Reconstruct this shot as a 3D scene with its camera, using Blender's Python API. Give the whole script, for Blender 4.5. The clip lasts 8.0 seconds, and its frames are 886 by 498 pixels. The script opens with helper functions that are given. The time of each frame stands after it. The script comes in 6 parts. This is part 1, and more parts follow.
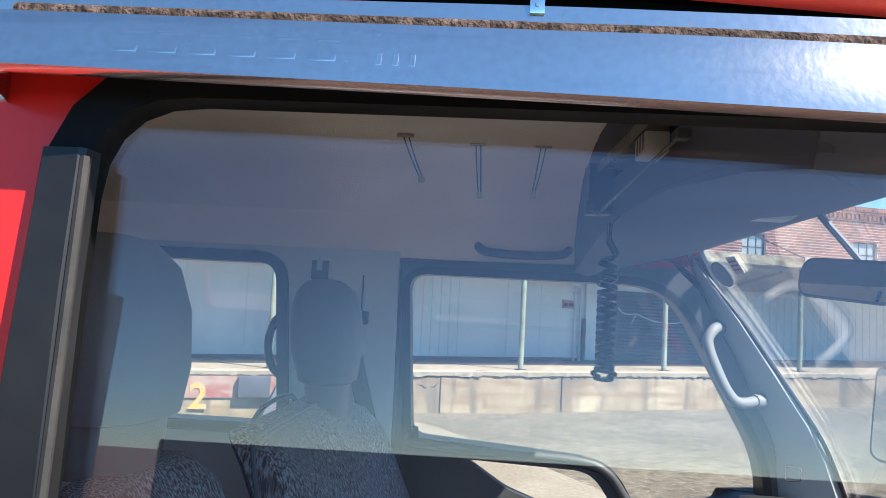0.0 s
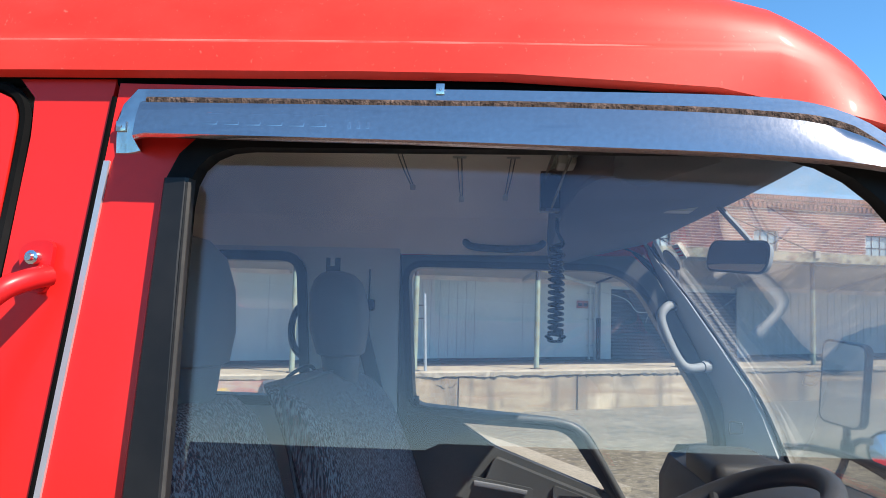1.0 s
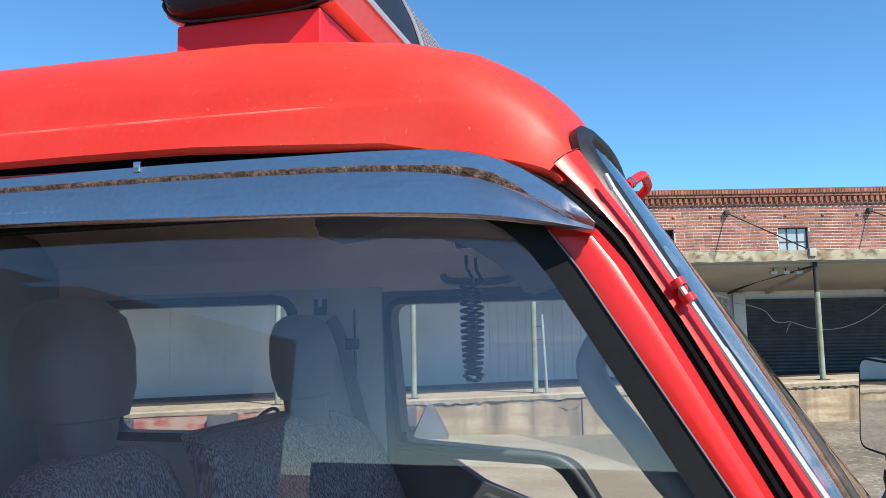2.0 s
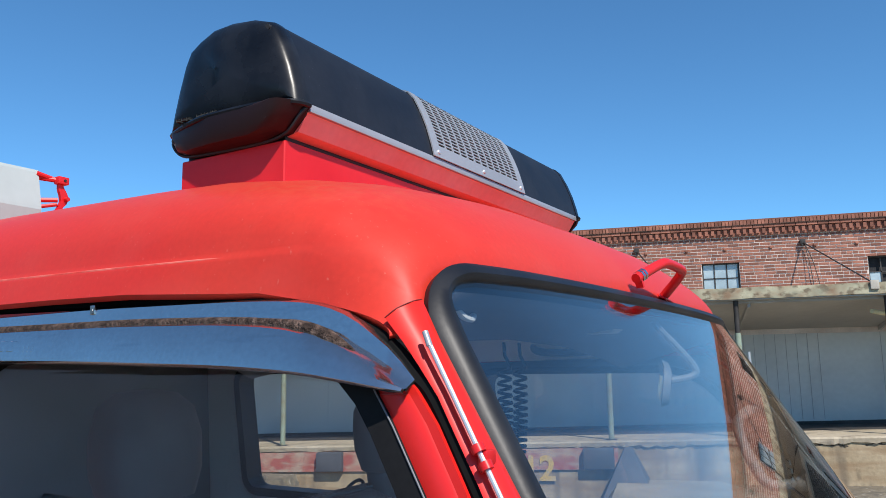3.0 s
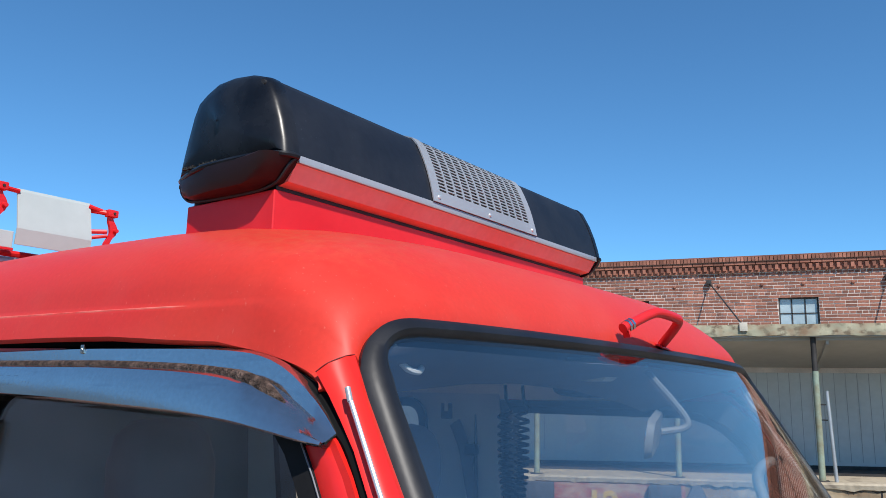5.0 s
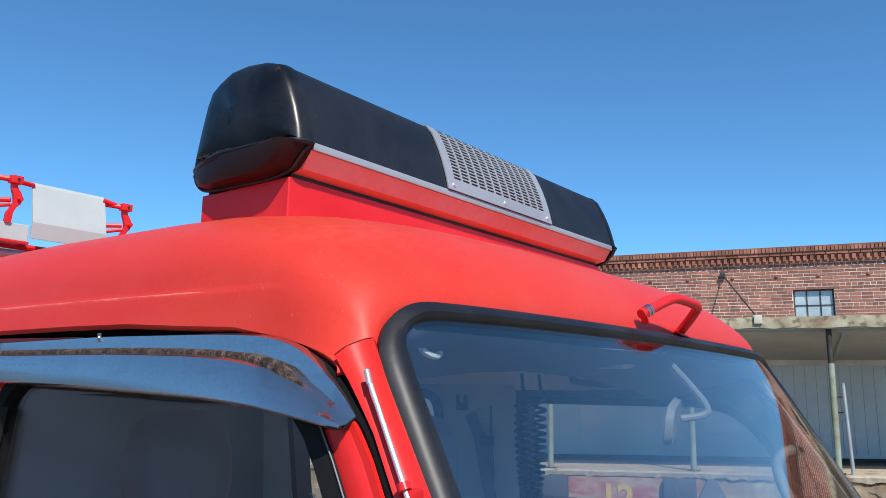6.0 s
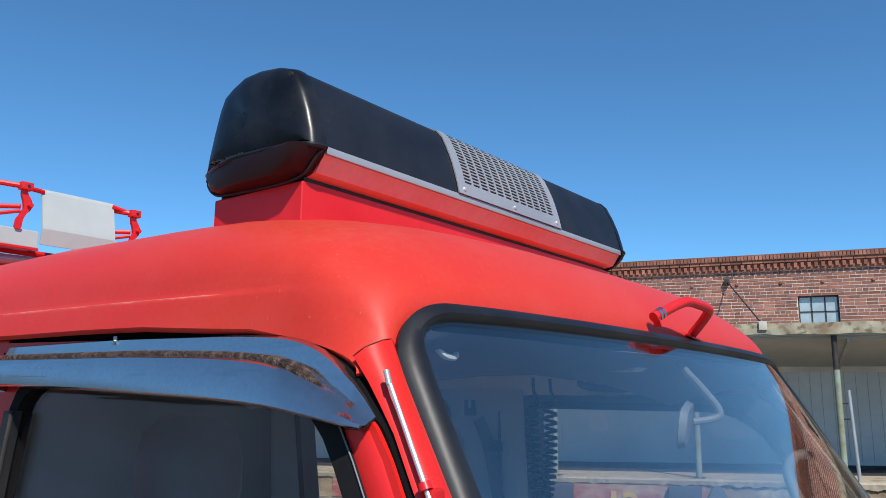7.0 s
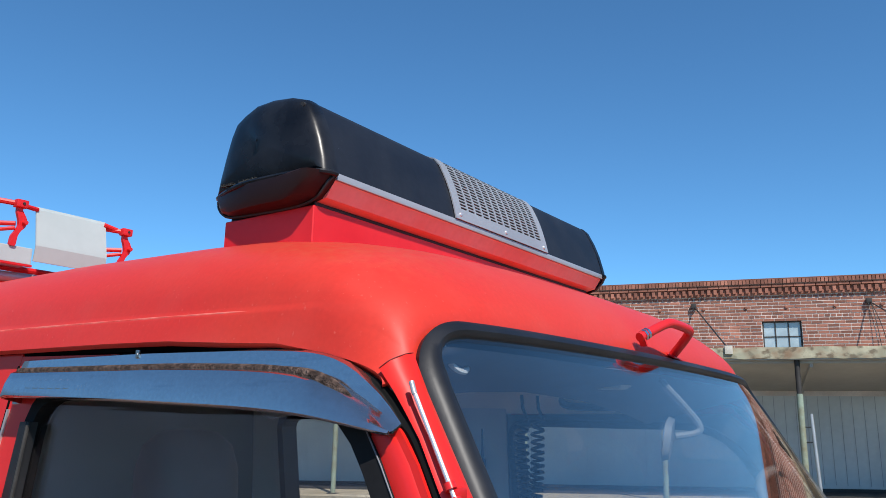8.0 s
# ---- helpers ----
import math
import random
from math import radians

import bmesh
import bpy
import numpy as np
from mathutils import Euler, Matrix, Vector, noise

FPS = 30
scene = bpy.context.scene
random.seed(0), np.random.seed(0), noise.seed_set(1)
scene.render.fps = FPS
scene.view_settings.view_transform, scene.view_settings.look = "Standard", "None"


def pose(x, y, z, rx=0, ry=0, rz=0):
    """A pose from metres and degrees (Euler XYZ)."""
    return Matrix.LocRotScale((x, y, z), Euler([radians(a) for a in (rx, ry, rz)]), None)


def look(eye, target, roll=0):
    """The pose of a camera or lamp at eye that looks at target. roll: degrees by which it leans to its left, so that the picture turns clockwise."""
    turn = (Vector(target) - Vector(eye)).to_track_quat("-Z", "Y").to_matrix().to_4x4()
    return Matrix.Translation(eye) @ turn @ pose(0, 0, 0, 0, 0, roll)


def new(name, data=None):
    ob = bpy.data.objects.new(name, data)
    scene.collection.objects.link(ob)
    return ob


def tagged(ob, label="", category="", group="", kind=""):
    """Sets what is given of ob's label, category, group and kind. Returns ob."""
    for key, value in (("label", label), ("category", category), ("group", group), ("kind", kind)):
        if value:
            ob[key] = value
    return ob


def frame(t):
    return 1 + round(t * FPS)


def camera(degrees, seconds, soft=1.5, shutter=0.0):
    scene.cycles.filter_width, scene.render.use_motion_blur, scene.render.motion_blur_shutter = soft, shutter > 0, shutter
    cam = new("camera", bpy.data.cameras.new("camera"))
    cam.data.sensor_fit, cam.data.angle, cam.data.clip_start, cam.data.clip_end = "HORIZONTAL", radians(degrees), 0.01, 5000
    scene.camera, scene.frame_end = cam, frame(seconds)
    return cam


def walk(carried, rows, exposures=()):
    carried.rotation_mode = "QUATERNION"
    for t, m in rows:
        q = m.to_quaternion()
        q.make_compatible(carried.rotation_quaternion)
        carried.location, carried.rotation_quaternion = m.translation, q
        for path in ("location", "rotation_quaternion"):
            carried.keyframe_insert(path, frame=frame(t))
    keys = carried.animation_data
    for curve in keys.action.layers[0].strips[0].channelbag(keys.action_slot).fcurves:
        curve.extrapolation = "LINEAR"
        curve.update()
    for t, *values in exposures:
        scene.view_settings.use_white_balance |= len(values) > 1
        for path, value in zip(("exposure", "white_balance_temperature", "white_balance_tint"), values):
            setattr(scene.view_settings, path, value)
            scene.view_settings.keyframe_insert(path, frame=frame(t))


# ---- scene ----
from mathutils import geometry

cam = camera(60.1, 8.0, soft=0.7)
PATH = [
    (0, (-0.404, 0.516, 1.902), (0.011, 2.467, 2.058), 3.0),
    (0.2, (-0.422, 0.405, 1.876), (0.012, 2.351, 2.029), 2.8),
    (0.3, (-0.434, 0.344, 1.857), (0.002, 2.29, 2.01), 2.8),
    (0.5, (-0.455, 0.268, 1.839), (-0.018, 2.213, 1.992), 2.6),
    (0.8, (-0.458, 0.184, 1.834), (-0.057, 2.137, 1.991), 2.1),
    (1, (-0.401, 0.121, 1.844), (-0.035, 2.08, 2.013), 1.6),
    (1.1, (-0.349, 0.092, 1.84), (-0.004, 2.055, 2.012), 1.3),
    (1.2, (-0.285, 0.065, 1.834), (0.034, 2.032, 2.009), 1.0),
    (2.3, (0.241, 0.057, 1.938), (0.087, 2.036, 2.184), -1.3),
    (2.5, (0.307, 0.08, 1.966), (0.044, 2.044, 2.232), -1.3),
    (3, (0.539, 0.073, 2.018), (-0.001, 1.974, 2.326), -0.9),
    (3.5, (0.702, 0.096, 2.058), (0.087, 1.972, 2.376), -0.3),
    (4, (0.719, 0.09, 2.056), (0.06, 1.944, 2.414), 0.2),
    (4.5, (0.712, 0.082, 2.055), (0.017, 1.92, 2.431), 0.9),
    (6, (0.693, 0.095, 2.037), (-0.055, 1.914, 2.397), 0.8),
    (6.5, (0.683, 0.093, 2.032), (-0.071, 1.912, 2.386), 0.7),
    (7, (0.678, 0.086, 2.029), (-0.076, 1.899, 2.408), 0.7),
    (7.5, (0.682, 0.058, 2.016), (-0.056, 1.869, 2.436), 0.9),
    (8, (0.653, -0.016, 2.012), (-0.023, 1.815, 2.448), 1.0),
]
walk(cam, [(t, look(eye, target, roll)) for t, eye, target, roll in PATH],
     [(0, 1.26, 6850, 10), (0.4, 1.0, 6850, 10), (1.2, 0.82, 6850, 10), (2.3, 0.47, 6800, 10), (3.0, 0.17, 6550, 10), (3.5, 0.06, 6500, 10), (4.5, 0.08, 6500, 10), (6.0, 0.2, 6500, 10), (7.0, 0.05, 6500, 10), (8.0, 0.12, 6500, 10)])

# ---------- light ----------
world = bpy.data.worlds.new("sky")
scene.world = world
world.use_nodes = True
wn = world.node_tree
sky = wn.nodes.new("ShaderNodeTexSky")
sky.sky_type = "NISHITA"
sky.sun_disc = False
SUN_TO = Vector((0.58, -0.72, 1.0)).normalized()
sky.sun_elevation = math.asin(SUN_TO.z)
sky.sun_rotation = math.atan2(SUN_TO.x, SUN_TO.y)
sky.air_density, sky.dust_density, sky.ozone_density = 1.0, 0.0, 4.5
sky.altitude = 1800
wn.nodes["Background"].inputs["Strength"].default_value = 0.13
deep = wn.nodes.new("ShaderNodeMix")
deep.data_type, deep.blend_type = "RGBA", "MULTIPLY"
deep.inputs["Factor"].default_value = 1.0
deep.inputs["B"].default_value = (0.65, 1.07, 1.20, 1)
wn.links.new(sky.outputs[0], deep.inputs["A"])
wn.links.new(deep.outputs["Result"], wn.nodes["Background"].inputs["Color"])
sun = new("sun", bpy.data.lights.new("sun", "SUN"))
sun.data.energy, sun.data.angle, sun.data.color = 5.0, radians(0.5), (1.0, 0.95, 0.88)
sun.matrix_world = look(SUN_TO * 30, (0, 0, 0))


# ---------- materials ----------
def mat(name, color, rough=0.5, metal=0.0, vary=0.12, grain=40.0, big=3.0, bump=0.0, coat=0.0, spread=None, spec=0.5):
    """A surface with variation at two scales. spread: a second colour for stains."""
    m = bpy.data.materials.new(name)
    m.use_nodes = True
    nt = m.node_tree
    b = nt.nodes["Principled BSDF"]
    b.inputs["Metallic"].default_value = metal
    b.inputs["Coat Weight"].default_value = coat
    b.inputs["Coat Roughness"].default_value = 0.08
    b.inputs["Specular IOR Level"].default_value = spec
    tc = nt.nodes.new("ShaderNodeTexCoord")
    fine, wide = nt.nodes.new("ShaderNodeTexNoise"), nt.nodes.new("ShaderNodeTexNoise")
    for n, s, d in ((fine, grain, 6), (wide, big, 5)):
        n.inputs["Scale"].default_value, n.inputs["Detail"].default_value = s, d
        nt.links.new(tc.outputs["Object"], n.inputs["Vector"])
    mix = nt.nodes.new("ShaderNodeMix")
    mix.data_type = "RGBA"
    other = spread or tuple(min(1.0, c * (1 + 2.2 * vary) + 0.01) for c in color)
    mix.inputs["A"].default_value, mix.inputs["B"].default_value = (*color, 1), (*other, 1)
    ramp = nt.nodes.new("ShaderNodeMapRange")
    ramp.inputs["From Min"].default_value, ramp.inputs["From Max"].default_value = 0.42, 0.68
    nt.links.new(wide.outputs["Fac"], ramp.inputs["Value"])
    nt.links.new(ramp.outputs[0], mix.inputs["Factor"])
    hsv = nt.nodes.new("ShaderNodeHueSaturation")
    val = nt.nodes.new("ShaderNodeMapRange")
    val.inputs["To Min"].default_value, val.inputs["To Max"].default_value = 1 - vary, 1 + vary
    nt.links.new(fine.outputs["Fac"], val.inputs["Value"])
    nt.links.new(val.outputs[0], hsv.inputs["Value"])
    nt.links.new(mix.outputs["Result"], hsv.inputs["Color"])
    nt.links.new(hsv.outputs[0], b.inputs["Base Color"])
    ro = nt.nodes.new("ShaderNodeMapRange")
    ro.inputs["To Min"].default_value, ro.inputs["To Max"].default_value = max(0.02, rough * 0.92), min(1, rough * 1.1)
    nt.links.new(wide.outputs["Fac"], ro.inputs["Value"])
    nt.links.new(ro.outputs[0], b.inputs["Roughness"])
    if bump:
        bn = nt.nodes.new("ShaderNodeBump")
        bn.inputs["Strength"].default_value, bn.inputs["Distance"].default_value = bump, 0.01
        nt.links.new(fine.outputs["Fac"], bn.inputs["Height"])
        nt.links.new(bn.outputs[0], b.inputs["Normal"])
    return m


def glass(name, tint, rough=0.0, least=0.045, sheen=(1.0, 0.93, 0.87)):
    """A thin pane: clear through, glossy by its angle."""
    m = bpy.data.materials.new(name)
    m.use_nodes = True
    nt = m.node_tree
    nt.nodes.remove(nt.nodes["Principled BSDF"])
    clear, gloss, mix, lw, power, gain = (nt.nodes.new(k) for k in ("ShaderNodeBsdfTransparent", "ShaderNodeBsdfGlossy", "ShaderNodeMixShader", "ShaderNodeLayerWeight", "ShaderNodeMath", "ShaderNodeMath"))
    clear.inputs[0].default_value = (*tint, 1)
    gloss.inputs["Roughness"].default_value = rough
    gloss.inputs["Color"].default_value = (*sheen, 1)
    lw.inputs["Blend"].default_value = 0.5
    power.operation, power.inputs[1].default_value = "POWER", 5.0
    gain.operation, gain.inputs[1].default_value, gain.inputs[2].default_value = "MULTIPLY_ADD", 0.95, least
    nt.links.new(lw.outputs["Facing"], power.inputs[0])
    nt.links.new(power.outputs[0], gain.inputs[0])
    nt.links.new(gain.outputs[0], mix.inputs[0])
    nt.links.new(clear.outputs[0], mix.inputs[1])
    nt.links.new(gloss.outputs[0], mix.inputs[2])
    nt.links.new(mix.outputs[0], nt.nodes["Material Output"].inputs["Surface"])
    return m


RED = mat("red_paint", (0.67, 0.020, 0.012), 0.33, vary=0.06, grain=90, big=2.2, coat=0.15, spread=(0.70, 0.018, 0.018), spec=0.35)
RED_DUSTY = mat("dusty_red_paint", (0.60, 0.030, 0.018), 0.46, vary=0.10, grain=120, big=3.0, coat=0.04, spread=(0.60, 0.040, 0.022), spec=0.30)
RED_PALE = mat("mottled_pale_red", (0.70, 0.17, 0.13), 0.6, vary=0.35, grain=60, big=14, spread=(0.66, 0.05, 0.035))
RED_SHADE = mat("dark_red_seam", (0.16, 0.006, 0.006), 0.6, vary=0.1)
RED_PLAIN = mat("red_enamel", (0.58, 0.010, 0.012), 0.36, vary=0.06, grain=60, coat=0.06, spec=0.35)


def add_specks(m, color, scale, amount):
    """Scattered pale dust and scratch specks over a paint."""
    nt = m.node_tree
    b = nt.nodes["Principled BSDF"]
    src = b.inputs["Base Color"].links[0].from_socket
    tc, mp, vo, cut, mx, no, mul = (nt.nodes.new(k) for k in ("ShaderNodeTexCoord", "ShaderNodeMapping", "ShaderNodeTexVoronoi", "ShaderNodeMapRange", "ShaderNodeMix", "ShaderNodeTexNoise", "ShaderNodeMath"))
    mp.inputs["Scale"].default_value = (1.0, 1.0, 1.6)
    vo.inputs["Scale"].default_value = scale
    no.inputs["Scale"].default_value, no.inputs["Detail"].default_value = 9.0, 4
    cut.inputs["From Min"].default_value, cut.inputs["From Max"].default_value = 0.10, 0.05
    mul.operation = "MULTIPLY"
    mx.data_type = "RGBA"
    mx.inputs["B"].default_value = (*color, 1)
    nt.links.new(tc.outputs["Object"], mp.inputs["Vector"])
    nt.links.new(mp.outputs[0], vo.inputs["Vector"])
    nt.links.new(tc.outputs["Object"], no.inputs["Vector"])
    nt.links.new(vo.outputs["Distance"], cut.inputs["Value"])
    gate = nt.nodes.new("ShaderNodeMapRange")
    gate.inputs["From Min"].default_value, gate.inputs["From Max"].default_value, gate.inputs["To Max"].default_value = 0.52, 0.72, amount
    nt.links.new(no.outputs["Fac"], gate.inputs["Value"])
    nt.links.new(cut.outputs[0], mul.inputs[0])
    nt.links.new(gate.outputs[0], mul.inputs[1])
    nt.links.new(mul.outputs[0], mx.inputs["Factor"])
    nt.links.new(src, mx.inputs["A"])
    nt.links.new(mx.outputs["Result"], b.inputs["Base Color"])


add_specks(RED_DUSTY, (0.72, 0.22, 0.15), 150.0, 0.3)
add_specks(RED_DUSTY, (0.70, 0.16, 0.11), 55.0, 0.22)
add_specks(RED_DUSTY, (0.66, 0.20, 0.10), 260.0, 0.45)


def add_settled_dust(m, color, amount):
    """Patchy sandy dust lying on the level parts of a surface."""
    nt = m.node_tree
    b = nt.nodes["Principled BSDF"]
    src = b.inputs["Base Color"].links[0].from_socket
    geo, sep, flat, tc, no, patch, mul, mx = (nt.nodes.new(k) for k in ("ShaderNodeNewGeometry", "ShaderNodeSeparateXYZ", "ShaderNodeMapRange", "ShaderNodeTexCoord", "ShaderNodeTexNoise", "ShaderNodeMapRange", "ShaderNodeMath", "ShaderNodeMix"))
    nt.links.new(geo.outputs["Normal"], sep.inputs[0])
    flat.inputs["From Min"].default_value, flat.inputs["From Max"].default_value = 0.72, 0.97
    nt.links.new(sep.outputs["Z"], flat.inputs["Value"])
    no.inputs["Scale"].default_value, no.inputs["Detail"].default_value = 60.0, 8
    nt.links.new(tc.outputs["Object"], no.inputs["Vector"])
    patch.inputs["From Min"].default_value, patch.inputs["From Max"].default_value, patch.inputs["To Max"].default_value = 0.42, 0.66, amount
    nt.links.new(no.outputs["Fac"], patch.inputs["Value"])
    mul.operation = "MULTIPLY"
    nt.links.new(flat.outputs[0], mul.inputs[0])
    nt.links.new(patch.outputs[0], mul.inputs[1])
    mx.data_type = "RGBA"
    mx.inputs["B"].default_value = (*color, 1)
    nt.links.new(mul.outputs[0], mx.inputs["Factor"])
    nt.links.new(src, mx.inputs["A"])
    nt.links.new(mx.outputs["Result"], b.inputs["Base Color"])


add_settled_dust(RED_DUSTY, (0.52, 0.13, 0.05), 0.3)
BLACK_RUBBER = mat("black_rubber", (0.007, 0.007, 0.009), 0.46, vary=0.25, grain=90, big=6, bump=0.03, spec=0.42)
BLACK_TRIM = mat("black_trim", (0.012, 0.012, 0.013), 0.5, vary=0.2, grain=80)
CHANNEL = mat("satin_black_trim", (0.009, 0.009, 0.010), 0.42, vary=0.25, grain=60, big=8, spread=(0.016, 0.015, 0.015), spec=0.35)
GREY_LIP = mat("dusty_rubber_lip", (0.022, 0.021, 0.020), 0.8, vary=0.4, grain=60, big=20, spread=(0.045, 0.040, 0.036))
BLACK_PLASTIC = mat("black_plastic", (0.006, 0.007, 0.010), 0.27, vary=0.2, grain=150, big=9, bump=0.008, spec=0.2)
BAR_COVER = mat("weathered_black_cover", (0.008, 0.010, 0.016), 0.48, vary=0.3, grain=70, big=6, bump=0.03, spread=(0.016, 0.018, 0.024), spec=0.35)
add_specks(BAR_COVER, (0.16, 0.17, 0.19), 70.0, 0.6)
SATIN = mat("satin_steel", (0.66, 0.65, 0.64), 0.42, metal=0.7, vary=0.05)
VISOR = mat("brushed_visor_steel", (0.58, 0.555, 0.545), 0.14, metal=0.97, vary=0.12, grain=160, big=16, bump=0.02, spread=(0.56, 0.53, 0.52))
add_specks(VISOR, (0.72, 0.73, 0.75), 60.0, 0.7)
add_specks(VISOR, (0.62, 0.64, 0.67), 210.0, 0.6)
STEEL = mat("bright_steel", (0.66, 0.67, 0.69), 0.24, metal=1.0, vary=0.1, grain=30, big=5)
RUST = mat("brown_rust", (0.045, 0.030, 0.024), 0.9, vary=0.6, grain=260, big=90, bump=0.8, spread=(0.15, 0.10, 0.08), spec=0.15)
SEAL = mat("matt_black_rubber", (0.007, 0.007, 0.008), 0.7, vary=0.2, grain=120, spec=0.12)
GAP = mat("dark_door_gap", (0.004, 0.004, 0.004), 0.9, vary=0.1, spec=0.05)
ALU = mat("silver_paint", (0.36, 0.37, 0.385), 0.35, metal=0.35, vary=0.06)
LENS_DARK = mat("dark_red_lens", (0.012, 0.003, 0.004), 0.42, vary=0.08, grain=60, spec=0.3)
LENS = mat("frosted_red_lens", (0.95, 0.24, 0.20), 0.5, vary=0.10, grain=60, big=5, coat=0.2, spread=(0.92, 0.34, 0.30))
DARK_IN = mat("dark_inside", (0.01, 0.01, 0.012), 0.8)
LINER = mat("grey_headliner", (0.86, 0.79, 0.68), 0.85, vary=0.05, grain=200, big=4)
LINER_DARK = mat("blue_grey_fabric", (0.11, 0.12, 0.15), 0.9, vary=0.08, grain=200)
TRIM_GREY = mat("grey_plastic", (0.56, 0.58, 0.59), 0.5, vary=0.05, grain=150)
GRIP = mat("grip_grey_plastic", (0.17, 0.185, 0.195), 0.6, vary=0.05, grain=150)
POST_LINING = mat("light_grey_plastic", (0.40, 0.43, 0.44), 0.6, vary=0.05, grain=150)
LINING = mat("mid_grey_plastic", (0.19, 0.21, 0.22), 0.6, vary=0.05, grain=150)
DASH = mat("black_dash_plastic", (0.016, 0.017, 0.019), 0.55, vary=0.15, grain=150, bump=0.05)
WHEEL = mat("black_wheel_rim", (0.030, 0.031, 0.034), 0.5, vary=0.12, grain=160, bump=0.05)
TRIM_DARK = mat("dark_grey_plastic", (0.055, 0.06, 0.064), 0.5, vary=0.12, grain=150, bump=0.05)
VINYL = mat("dark_grey_vinyl", (0.12, 0.128, 0.145), 0.55, vary=0.1, grain=160, bump=0.06)
CREAM = mat("cream_plastic", (0.5, 0.5, 0.46), 0.4, vary=0.04)
MIRROR = mat("mirror", (0.9, 0.91, 0.92), 0.02, metal=1.0, vary=0.0)
WHITE_METAL = mat("white_sheet", (0.40, 0.45, 0.43), 0.35, vary=0.05, metal=0.0, grain=30)
TYRE = mat("tyre_rubber", (0.02, 0.02, 0.02), 0.8, vary=0.2, bump=0.2)
CLEAR = glass("window_glass", (0.98, 0.985, 0.98), 0.0, 0.066, (1.0, 0.70, 0.71))
SCREEN = glass("windscreen_glass", (0.98, 0.995, 0.995), 0.0, 0.175, (1.0, 0.89, 0.83))


def fabric():
    m = mat("patterned_seat_cloth", (0.075, 0.08, 0.1), 0.95, vary=0.3, grain=260, big=14, bump=0.1)
    nt = m.node_tree
    b = nt.nodes["Principled BSDF"]
    tc, mp, w = (nt.nodes.new(k) for k in ("ShaderNodeTexCoord", "ShaderNodeMapping", "ShaderNodeTexNoise"))
    mp.inputs["Scale"].default_value = (125, 125, 18)
    w.inputs["Scale"].default_value, w.inputs["Detail"].default_value = 2.2, 2
    ramp = nt.nodes.new("ShaderNodeValToRGB")
    e = ramp.color_ramp.elements
    e[0].position, e[0].color = 0.40, (0.08, 0.086, 0.10, 1)
    e[1].position, e[1].color = 0.60, (0.34, 0.35, 0.38, 1)
    mid = ramp.color_ramp.elements.new(0.5)
    mid.color = (0.20, 0.19, 0.205, 1)
    red = ramp.color_ramp.elements.new(0.455)
    red.color = (0.22, 0.10, 0.105, 1)
    nt.links.new(tc.outputs["Object"], mp.inputs["Vector"])
    nt.links.new(mp.outputs[0], w.inputs["Vector"])
    nt.links.new(w.outputs["Fac"], ramp.inputs[0])
    nt.links.new(ramp.outputs[0], b.inputs["Base Color"])
    return m


CLOTH = fabric()


def brick_mat():
    m = mat("red_brick", (0.215, 0.084, 0.054), 0.9, vary=0.25, grain=60, big=2, bump=0.3)
    nt = m.node_tree
    b = nt.nodes["Principled BSDF"]
    src = b.inputs["Base Color"].links[0].from_socket
    oi, geo, add, fr, mp, hsv = (nt.nodes.new(k) for k in ("ShaderNodeObjectInfo", "ShaderNodeNewGeometry", "ShaderNodeMath", "ShaderNodeMath", "ShaderNodeMapRange", "ShaderNodeHueSaturation"))
    nt.links.new(oi.outputs["Random"], add.inputs[0])
    nt.links.new(geo.outputs["Random Per Island"], add.inputs[1])
    fr.operation = "FRACT"
    nt.links.new(add.outputs[0], fr.inputs[0])
    mp.inputs["To Min"].default_value, mp.inputs["To Max"].default_value = 0.68, 1.32
    nt.links.new(fr.outputs[0], mp.inputs["Value"])
    nt.links.new(mp.outputs[0], hsv.inputs["Value"])
    nt.links.new(src, hsv.inputs["Color"])
    nt.links.new(hsv.outputs[0], b.inputs["Base Color"])
    return m


BRICK = brick_mat()


def add_streaks(m, color, stretch, lo, hi, amount):
    """Stains drawn out along one axis."""
    nt = m.node_tree
    b = nt.nodes["Principled BSDF"]
    src = b.inputs["Base Color"].links[0].from_socket
    tc, mp, no, cut, mx = (nt.nodes.new(k) for k in ("ShaderNodeTexCoord", "ShaderNodeMapping", "ShaderNodeTexNoise", "ShaderNodeMapRange", "ShaderNodeMix"))
    mp.inputs["Scale"].default_value = stretch
    no.inputs["Scale"].default_value, no.inputs["Detail"].default_value = 1.0, 7
    cut.inputs["From Min"].default_value, cut.inputs["From Max"].default_value, cut.inputs["To Max"].default_value = lo, hi, amount
    mx.data_type = "RGBA"
    mx.inputs["B"].default_value = (*color, 1)
    nt.links.new(tc.outputs["Object"], mp.inputs["Vector"])
    nt.links.new(mp.outputs[0], no.inputs["Vector"])
    nt.links.new(no.outputs["Fac"], cut.inputs["Value"])
    nt.links.new(cut.outputs[0], mx.inputs["Factor"])
    nt.links.new(src, mx.inputs["A"])
    nt.links.new(mx.outputs["Result"], b.inputs["Base Color"])


